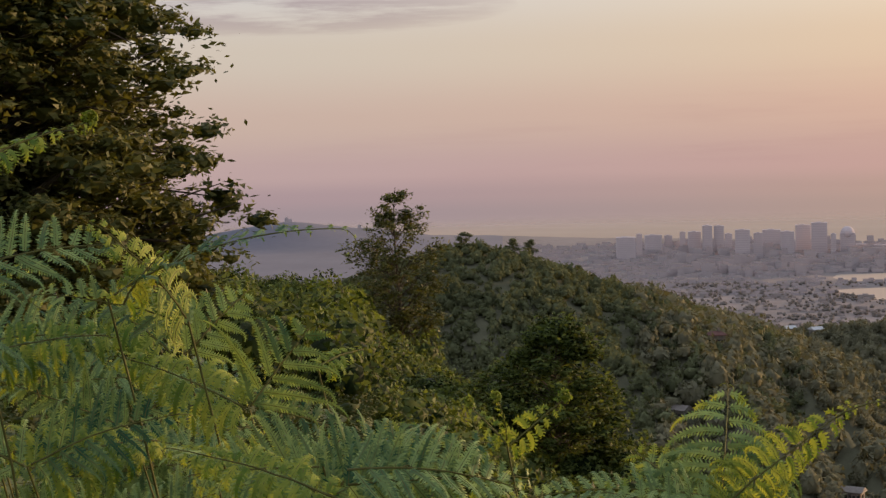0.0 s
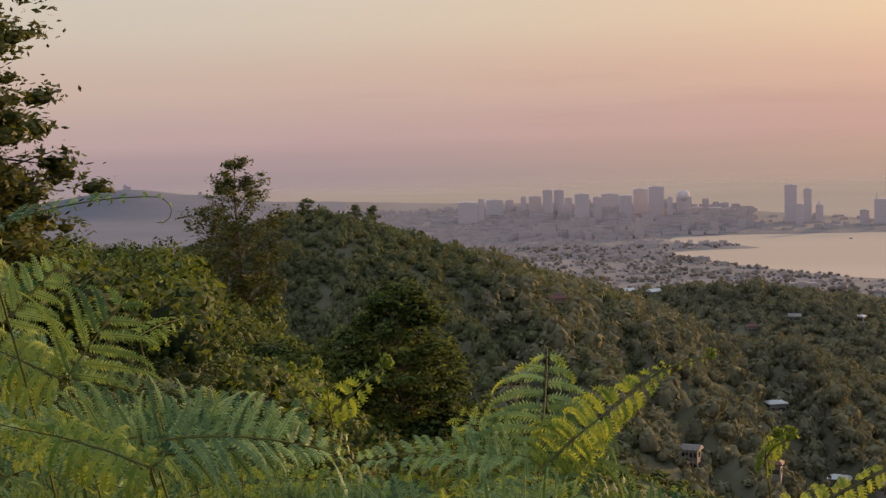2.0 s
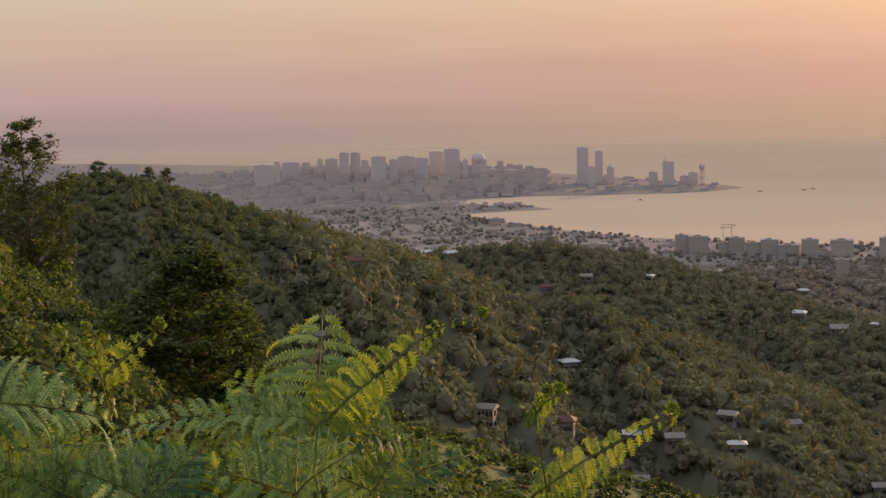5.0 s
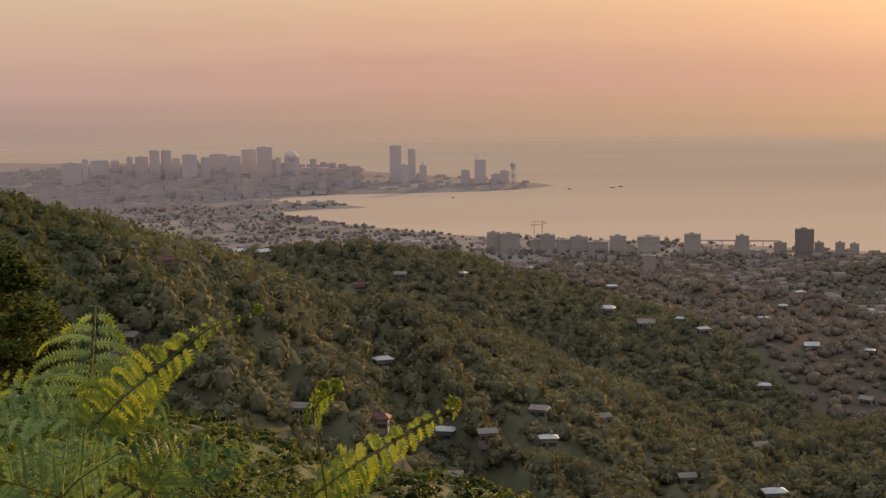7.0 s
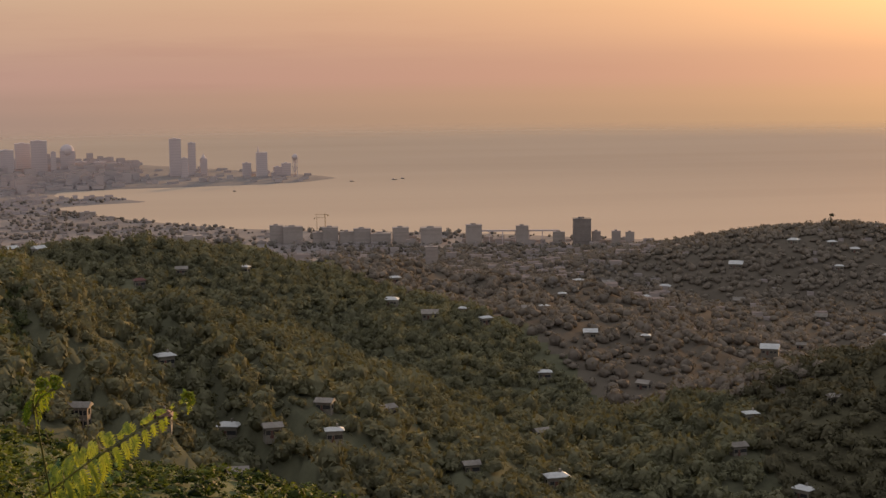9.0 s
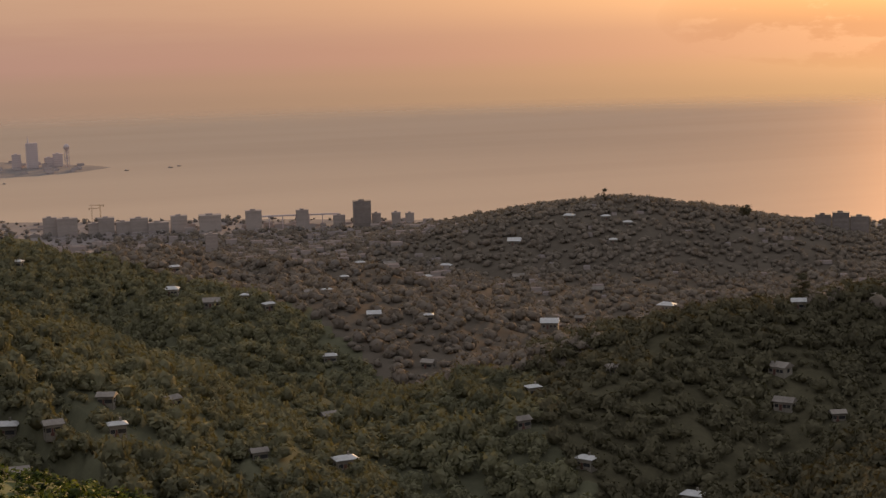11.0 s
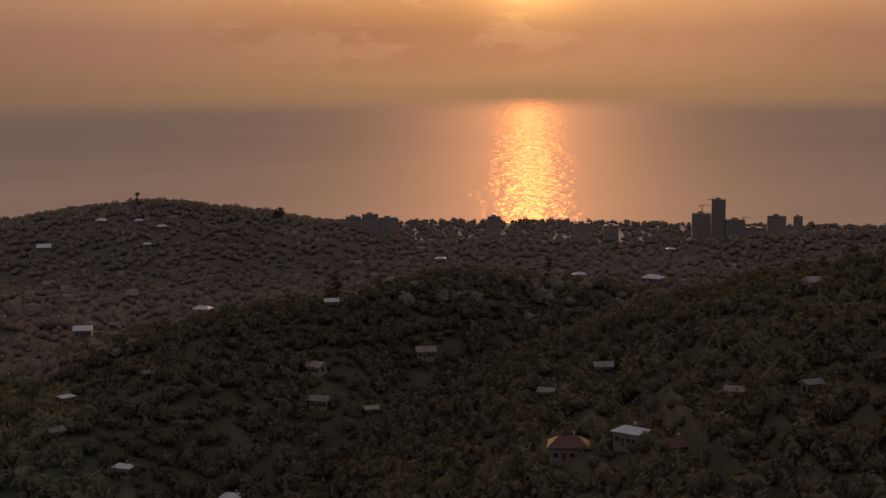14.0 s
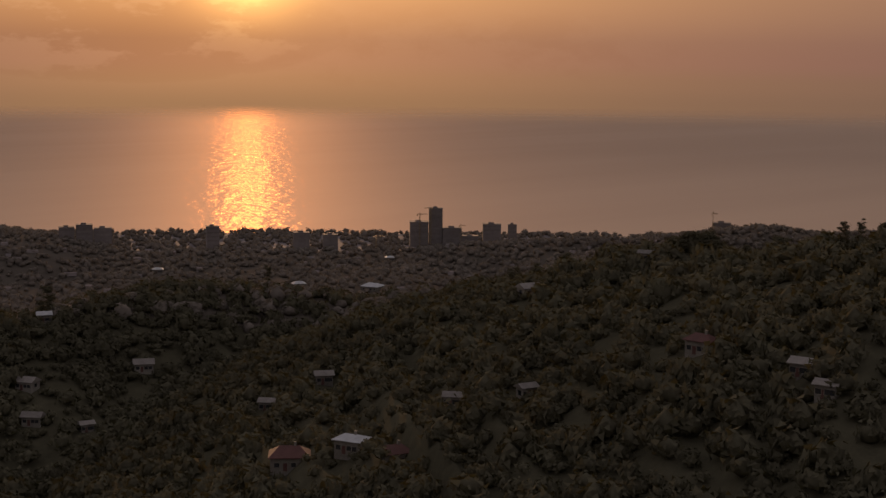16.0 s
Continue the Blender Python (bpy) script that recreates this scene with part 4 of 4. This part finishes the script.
def tree(name, az, r, top_z, env, limbs, tufts, leaves, leaf, label, seed, tuft=0.3, trunk=0.12, category="tree", mat=TREE_LEAF, lean=0.0, base_z=None, solid=1.0, rise=0.25, inner=0.3):
    """A tree: tapered trunk, limbs within the outline env (height share -> radius), tufts of leaves along the limbs."""
    g = np.random.default_rng(seed)
    p = polar(az, r)
    z0 = (ground_at(az, r) if base_z is None else base_z) - 0.1
    h = top_z - z0
    ob = empty(name, (p.x, p.y, z0))
    us = np.linspace(0, 1, 12)
    sway = np.stack([np.sin(us * 4 + seed) * 0.03 * h * us + lean * us, np.cos(us * 3 + seed) * 0.03 * h * us], 1)
    axis = np.column_stack([sway, us * h])
    v, f = tube(axis, np.linspace(trunk, trunk * 0.12, 12), 7)
    soup("trunk", v, f, BARK, ob, smooth=True)
    es, er = zip(*env)
    centres, woody = [], []
    for k in range(limbs):
        u = g.uniform(es[0], 0.97)
        reach = np.interp(u, es, er) * g.uniform(0.7, 1.0)
        t = g.uniform(0, 2 * math.pi)
        start = np.array([np.interp(max(u - rise * reach / h - 0.03, 0.05), us, axis[:, i]) for i in range(3)])
        end = np.array([math.cos(t) * reach, math.sin(t) * reach, 0]) + [np.interp(u, us, axis[:, i]) for i in range(3)]
        q = np.linspace(0, 1, 6)[:, None]
        line = start + (end - start) * q + np.array([0, 0, 1.0]) * (np.sin(q * 3.0) * 0.10 * reach) + g.normal(size=(6, 3)) * 0.03 * reach
        woody.append(tube(line, np.linspace(trunk * 0.32 * (1 - 0.6 * u), 0.008, 6), 4))
        for j in range(max(2, int(tufts / limbs))):
            w = g.uniform(inner, 1.02) ** 0.8
            c = start + (end - start) * w + g.normal(size=3) * np.array([0.10, 0.10, 0.06]) * reach
            centres.append(c)
    v, f = join(woody)
    soup("branchwork", v, f, BARK, ob)
    centres = np.array(centres)
    spread = g.normal(size=(len(centres), leaves, 3)) * np.array([tuft, tuft, tuft * 0.5])
    v, f = leaf_quads(g, (centres[:, None] + spread).reshape(-1, 3), leaf)
    tv, tf, n = [], [], 0
    for c in centres[g.uniform(0, 1, len(centres)) < solid]:
        cv, cf = TUFTS[g.integers(len(TUFTS))]
        t = g.uniform(0, 6.28)
        k = tuft * g.uniform(0.9, 1.6)
        spin = np.array([[math.cos(t), math.sin(t), 0], [-math.sin(t), math.cos(t), 0], [0, 0, 1]])
        tv.append(cv @ spin * k + c)
        tf.append(cf + n)
        n += len(cv)
    tv, tf = np.concatenate(tv), np.concatenate(tf)
    tri = np.concatenate([f[:, [0, 1, 2]], f[:, [0, 2, 3]]])
    v, f = join([(v, tri), (tv, tf)])
    soup("crown", v, f, mat, ob)
    return tagged(ob, label, category)


BIG = [(0.05, 5.0), (0.18, 5.4), (0.28, 4.3), (0.38, 4.8), (0.49, 4.3), (0.7, 3.7), (0.9, 2.6), (1.0, 1.0)]
tree("big_tree", -37.0, 30.0, 209.5, BIG, 520, 3300, 16, 0.17, "tall dense dark-leaved tree catching warm evening light", 51, tuft=0.33, trunk=0.34, base_z=196.6, solid=0.9, inner=0.35)
SLIM = [(0.06, 2.4), (0.3, 2.7), (0.6, 3.6), (0.75, 2.6), (0.87, 1.6), (0.95, 0.6), (1.0, 0.15)]
tree("young_tree", -21.5, 92.0, 198.1, SLIM, 150, 1000, 12, 0.26, "slender young tree with airy leafy branches", 52, tuft=0.20, solid=0.2, trunk=0.13, rise=0.6, inner=0.35)
ROUND = [(0.08, 2.8), (0.25, 3.5), (0.5, 3.4), (0.7, 2.6), (0.88, 1.3), (1.0, 0.4)]
tree("round_tree", -15.8, 70.0, 192.7, ROUND, 150, 1000, 16, 0.26, "rounded dark bushy tree on the slope", 53, tuft=0.34, trunk=0.16, solid=0.45, inner=0.5, mat=BUSH_LEAF)
tree("round_tree", -17.3, 76.0, 190.0, ROUND, 90, 500, 16, 0.26, "low dark bushy tree on the slope", 54, tuft=0.34, trunk=0.12, solid=0.45, inner=0.5, mat=BUSH_LEAF)
TUFTY = [(0.25, 0.6), (0.5, 1.0), (0.8, 0.8), (1.0, 0.3)]
# trees standing up on the crests: azimuth, distance, elevation of the top, width in degrees
CREST_TREES = [(-19.1, 482, -2.93, 0.75), (-17.35, 500, -3.15, 0.55), (-16.75, 500, -3.2, 0.5), (-14.96, 541, -4.12, 0.32), (-14.4, 552, -4.42, 0.2), (-12.1, 606, -5.2, 0.5), (-11.4, 625, -5.5, 0.4),
               (26.95, 1425, -6.3, 0.45), (21.9, 1442, -5.62, 0.18), (28.95, 648, -8.72, 0.75), (36.8, 684, -8.05, 0.35), (46.7, 610, -7.95, 0.6), (49.3, 575, -7.7, 0.7), (48.4, 590, -7.95, 0.5),
               (52.9, 530, -6.75, 1.2), (51.7, 545, -6.95, 1.0), (57.6, 482, -6.2, 0.5), (47.81, 587, -7.60, 0.62), (49.17, 570, -7.48, 0.50), (50.02, 560, -7.24, 0.70), (52.27, 536, -6.75, 1.00), (53.00, 529, -6.68, 0.90), (55.36, 503, -6.82, 1.00), (54.28, 515, -7.16, 0.50), (45.89, 613, -8.17, 0.60), (46.65, 602, -8.16, 0.50), (44.58, 632, -8.51, 0.60),
               (58.2, 478, -6.05, 0.4), (59.0, 470, -6.1, 0.6)]
for k, (az, r, el, wide) in enumerate(CREST_TREES):
    top = EYE_Z + r * math.tan(radians(el))
    z0 = min(ground_at(az, r), top - 2.5)
    half = r * math.radians(wide) / 2
    tree("crest_tree", az, r, top, [(u, q * half) for u, q in TUFTY], 26, 70, 10, max(0.35, r * 0.001), "small tree standing up on a hill crest", 60 + k, tuft=half * 0.25, trunk=0.1, base_z=z0, mat=RIDGE_LEAF if az > 20 else WOOD_LEAF)

# ---------------------------------------------------------------- bushes on the near bank
LEAFY = [clump(270, 1, s, t, 0.125, 0.66) for s, t in ((71, 0.8), (72, 0.95), (73, 0.7), (74, 1.2))]
LOW = [clump(50, 1, s, t, 0.28, 0.6) for s, t in ((75, 0.6), (76, 0.8), (77, 0.5))]
wood("bank_bushes", "thick green brambles and ferns on the near bank", 1150, -42, -11, 28, 99, LEAFY, 0.5, 1.35, 41, mat=BUSH_LEAF)
FINE = [clump(130, 1, s, t, 0.14, 0.5) for s, t in ((91, 0.6), (92, 0.8), (93, 0.5))]
wood("fern_undergrowth", "low ferns and grass under the bracken", 800, -44, -14, 8, 32, FINE, 0.2, 0.45, 43, mat=BRAKE)
wood("bank_fern_carpet", "low sunlit ferns and grass carpeting the slope", 1900, -16, 10, 26, 64, LOW, 0.22, 0.6, 42, mat=BUSH_LEAF)


# ---------------------------------------------------------------- bracken in front
def frond(g, length, width, pairs, arch, curl, droop, leaf_long, down, fresh):
    """Leaf quads and axis tube of one bracken frond, along +Y with its face to +Z: a rachis with paired, comb-like side leaves."""
    n = 40
    s = np.linspace(0, 1, n)
    bend = arch * (0.5 - s) - curl * np.clip((s - 0.84) / 0.16, 0, 1) ** 1.4
    step = np.stack([np.cos(bend), np.sin(bend)], 1) / n
    yz = np.cumsum(step, axis=0)
    k = int(n * 0.86)
    t = math.atan2(yz[k, 1], yz[k, 0])
    rot = np.array([[math.cos(t), math.sin(t)], [-math.sin(t), math.cos(t)]])
    yz = (yz @ rot.T) * length / max(np.hypot(*yz[k]), 1e-6)
    axis = np.column_stack([g.normal(size=n).cumsum() * 0.0005, yz])
    tan = np.gradient(axis, axis=0)
    tan /= np.linalg.norm(tan, axis=1)[:, None]
    pieces, stalks, ages = [], [tube(axis, np.linspace(0.0020, 0.0007, n), 5)], []
    x = np.array([1.0, 0, 0])
    for u in 1 - (1 - np.linspace(0.04, 0.985, pairs)) ** 0.9:
        lp0 = width * 1.15 * min(1.0, (1 - u) / 0.80 + 0.03) * min(1.0, 0.72 + 2.2 * u) + 0.006
        for side in (-1, 1):
            i = int(np.clip(u * (n - 1) + g.normal() * 0.35, 0, n - 1))
            f = tan[i]
            nrm = np.cross(x, f)
            lp = lp0 * g.uniform(0.86, 1.1)
            fwd = g.uniform(0.30, 0.55) if droop < 1.1 else g.uniform(-0.05, 0.30)
            d = x * side * math.cos(fwd) + f * math.sin(fwd) + nrm * g.normal() * 0.07
            d /= np.linalg.norm(d)
            m = int(np.clip(lp / (0.38 * leaf_long), 5, 30))
            p = np.linspace(0.05, 1.0, m)
            sink = down - d * (down @ d)
            sink /= np.linalg.norm(sink) + 1e-9
            hook = g.uniform(0.4, 1.6) * np.clip((p - 0.72) / 0.28, 0, 1) ** 1.5
            th = (droop * g.uniform(0.55, 1.2) * p ** (2.2 if droop < 1.1 else 1.4) - 0.16 + hook)[:, None]
            way_on = d * np.cos(th) + sink * np.sin(th) + nrm * (0.10 * np.sin(p * 5 + g.uniform(0, 6)))[:, None] + f * (0.16 * g.normal() * p)[:, None]
            line = axis[i] + np.cumsum(way_on, axis=0) * lp / m
            dl = way_on / np.linalg.norm(way_on, axis=1)[:, None]
            twist = g.uniform(-0.3, 0.3)
            own = nrm * math.cos(twist) + np.cross(d, nrm) * math.sin(twist)
            own = own - dl * (dl @ own)[:, None]
            own /= np.linalg.norm(own, axis=1)[:, None] + 1e-9
            across = np.cross(dl, own)
            p = p[:, None]
            ll = np.minimum(leaf_long, lp * 0.30) * np.minimum(1.0, 0.55 + 2.2 * p) * (1 - 0.88 * p ** 1.7) + 0.0010
            rib = across * ll * 0.30
            edge = np.concatenate([line - rib, line + rib])
            e0 = np.arange(m - 1)
            pieces.append((edge, np.stack([e0, e0 + 1, e0 + 1 + m, e0 + m], 1)))
            for way in (-1, 1):
                q = across * way + dl * g.uniform(0.25, 0.45) - own * g.uniform(-0.05, 0.45, (m, 1))
                q /= np.linalg.norm(q, axis=1)[:, None]
                w = dl * np.minimum(ll * 0.22, 0.0026)
                size = ll * g.uniform(0.85, 1.1, (m, 1))
                quad = np.stack([line - w, line + q * size * 0.62 - w * 0.75, line + q * size + w * 0.3, line + q * size * 0.5 + w], 1)
                pieces.append((quad.reshape(-1, 3), np.arange(4 * m).reshape(-1, 4)))
            ages.append(np.where(np.concatenate([np.linspace(0, 1, m - 1), np.linspace(0, 1, m), np.linspace(0, 1, m)]) * 0.45 + u > fresh, 1, 0))
            if lp > 0.05:
                stalks.append(tube(line[:: max(1, m // 4)], 0.0007, 3))
    return join(pieces), join(stalks), np.concatenate(ages)


def fern(rows, seed, label, dist, step=(0.0, 0.0), stalk=True):
    """One bracken plant; rows of fronds: azimuth and elevation of foot and tip, half width, face (0 to the sky, 1 to the viewer), curl, young."""
    g = np.random.default_rng(seed)
    eye = eye_at(*step)
    foot = eye + aim(rows[0][0], rows[0][1]) * dist
    gz = ground_at(math.degrees(math.atan2(foot.x, foot.y)), math.hypot(foot.x, foot.y))
    ob = empty("fern", (foot.x * 1.12 + 0.05, foot.y * 1.12, gz - 0.03))
    base = np.array(ob.matrix_basis.translation)
    if stalk:
        q = np.linspace(0, 1, 9)[:, None]
        line = (np.array(foot) - base) * q + np.sin(q * math.pi) * np.array([[0.05, 0.12, 0]])
        v, f = tube(line, np.linspace(0.0030, 0.0019, 9), 6)
        soup("stem", v, f, FERN_STEM, ob, smooth=True)
    for a0, e0, a1, e1, width, face, curl, young in rows:
        p0, p1 = eye + aim(a0, e0) * dist, eye + aim(a1, e1) * (dist + g.uniform(-0.12, 0.12))
        y = (p1 - p0).normalized()
        to_eye = (eye - p0).normalized()
        z = (to_eye * face + Vector((0, 0, 1)) * (1 - face) + Vector(g.normal(size=3)) * 0.12)
        z = (z - y * z.dot(y)).normalized()
        x = y.cross(z)
        m = np.array([x, y, z]).T
        length = (p1 - p0).length
        hanging = young or face >= 0.9
        (v, f), (sv_, sf_), ages = frond(g, length, width, int(np.clip(length / (0.0165 if young else 0.023 if hanging else 0.0215), 7, 24)), g.uniform(0.3, 0.8), curl, g.uniform(1.9, 2.5) if young else g.uniform(1.7, 2.2) if hanging else g.uniform(0.1, 0.7),
                                         0.0140 if young else 0.0165 if hanging else 0.0130, np.array([x.z, y.z, z.z]) * -1.0, 0.0 if young else g.uniform(0.8, 1.15))
        off = np.array(p0) - base
        kinds = np.concatenate([ages, np.full(len(sf_), 2)])
        v, f = join([(v, f), (sv_, sf_)])
        soup("frond", v @ m.T + off, f, [FERN_LEAF, FERN_YOUNG, FERN_STEM], ob, indices=kinds)
        if curl >= 4.5:
            crozier(ob, p1, -to_eye, 0.008 + 0.1 * width, seed * 100 + int(abs(a1) * 7))
    return tagged(ob, label, "fern", "bracken ferns")


def crozier(ob, place, facing, size, seed):
    """A tightly rolled young tip with small leaf nubs."""
    g = np.random.default_rng(seed)
    n = 34
    t = np.linspace(0, 1, n)
    ang = t * 9.5
    rad = size * (1.0 - 0.8 * t)
    side = Vector(facing).cross((0, 0, 1)).normalized()
    up = Vector((0, 0, 1))
    line = np.array([np.array(place) + np.array(side) * (math.cos(a - 1.6) * r) + np.array(up) * (math.sin(a - 1.6) * r + size) for a, r in zip(ang, rad)])
    line += np.array(facing) * (t[:, None] - 0.5) * size * 0.5
    tube_v, tube_f = tube(line, np.linspace(size * 0.20, size * 0.12, n), 6)
    nub = line[g.integers(0, n, 70)] + g.normal(size=(70, 3)) * size * 0.22
    leaf_v, leaf_f = leaf_quads(g, nub, size * 0.75, flat=1.0, slim=0.6)
    v, f = join([(tube_v, tube_f), (leaf_v, leaf_f)])
    off = np.array(ob.matrix_basis.translation)
    soup("crozier", v - off, f, FERN_YOUNG, ob)


GREEN = "green bracken fern with feathery arching fronds"
YOUNG = "young yellow-green bracken with tightly curled tips"
fern([(-37.5, -0.6, -32.4, 1.3, 0.050, 0.5, 5.0, 1)], 101, YOUNG, 2.5)
fern([(-29.2, -5.8, -32.5, -2.2, 0.075, 0.5, 4.0, 1), (-29.0, -6.0, -34.5, -4.6, 0.08, 0.4, 3.0, 0)], 102, YOUNG, 2.7)
fern([(-32.0, -4.9, -23.3, -2.75, 0.060, 0.25, 3.0, 0), (-31.5, -5.2, -29.9, -3.2, 0.05, 0.5, 3.0, 1)], 103, "long slender bracken frond with hanging leaflets", 2.6)
fern([(-27.1, -9.1, -32.0, -7.0, 0.105, 0.45, 2.5, 1), (-27.1, -9.0, -24.9, -6.3, 0.135, 0.85, 3.0, 0), (-27.0, -9.0, -24.0, -10.0, 0.07, 0.6, 1.5, 0)], 104, GREEN, 2.8)
fern([(-29.4, -7.0, -27.0, -4.8, 0.085, 0.8, 3.0, 0), (-29.6, -7.2, -33.0, -4.6, 0.11, 0.4, 2.5, 1)], 105, GREEN, 3.1)
fern([(-24.3, -12.3, -21.5, -10.2, 0.125, 0.75, 3.2, 0), (-24.4, -12.4, -26.8, -11.0, 0.11, 0.5, 2.0, 0)], 106, GREEN, 2.7)
fern([(-17.73, -10.6, -19.1, -9.2, 0.026, 0.6, 6.0, 1), (-17.73, -10.5, -18.1, -9.05, 0.022, 0.6, 6.0, 1), (-17.7, -10.7, -15.6, -9.1, 0.042, 0.7, 5.0, 1)], 107, YOUNG, 3.0)
fern([(-10.1, -13.3, -9.75, -8.75, 0.20, 0.95, 1.0, 0), (-10.1, -13.2, -13.0, -10.9, 0.095, 0.6, 3.0, 0), (-10.0, -13.2, -7.6, -11.4, 0.09, 0.6, 3.0, 0), (-10.3, -13.4, -14.2, -12.3, 0.09, 0.5, 2.0, 0), (-10.2, -12.5, -17.6, -12.7, 0.085, 0.4, 1.0, 0), (-10.0, -12.6, -6.9, -13.6, 0.08, 0.5, 2.0, 0)], 108, "upright pointed bracken frond with curling leaf ends", 3.0)
fern([(-10.1, -13.0, -5.4, -9.2, 0.075, 0.6, 2.5, 1), (-6.0, -9.7, -3.75, -8.95, 0.012, 0.6, 7.0, 1)], 109, YOUNG, 3.0)
fern([(-24.6, -7.6, -22.9, -7.05, 0.045, 0.6, 4.0, 1)], 110, YOUNG, 3.2)
fern([(-4.85, -12.4, -4.05, -11.7, 0.040, 0.7, 6.5, 1), (-4.85, -12.5, -4.5, -11.7, 0.036, 0.6, 6.5, 1)], 111, YOUNG, 3.0, (0.156, -0.01))
fern([(-5.0, -15.4, 0.3, -12.45, 0.075, 0.5, 4.5, 1), (-5.0, -15.4, -2.2, -14.6, 0.08, 0.5, 2.0, 0)], 112, YOUNG, 3.5, (0.156, -0.01))
fern([(-20.9, -14.0, -21.0, -12.1, 0.030, 0.9, 0.5, 0), (-20.8, -14.2, -19.8, -12.8, 0.03, 0.9, 0.5, 0)], 113, GREEN, 2.9)

g = np.random.default_rng(77)
for k in range(30):
    az = g.uniform(-41.0, -20.0)
    roof = np.interp(az, (-39, -36, -33, -30, -28, -25, -22, -20), (-3.0, -3.6, -4.8, -6.4, -7.8, -9.6, -11.5, -12.7))
    tip = roof - (k % 5) * 1.5 - g.uniform(0, 1.0)
    rows = []
    for way in ((-1, 1, -1) if k % 2 else (-1, 1, 1)):
        rise = g.uniform(0.2, 2.4)
        rows.append((az, tip - rise, az + way * g.uniform(3.5, 7.0), tip + g.uniform(-1.4, 0.7), g.uniform(0.075, 0.14), g.uniform(0.3, 0.95), g.uniform(1.0, 4.0), int(g.uniform() < 0.08)))
    fern(rows, 200 + k, GREEN, g.uniform(2.4, 4.6))
for k in range(10):
    az = g.uniform(-20, -6.5)
    rows = [(az, -15.2, az + da, -13.6 + g.uniform(-0.6, 0.5), g.uniform(0.07, 0.11), g.uniform(0.3, 0.8), 2.0, 0) for da in (g.uniform(-4.5, -2), g.uniform(-1, 1), g.uniform(2, 4.5))]
    fern(rows, 300 + k, GREEN, g.uniform(2.6, 3.3))
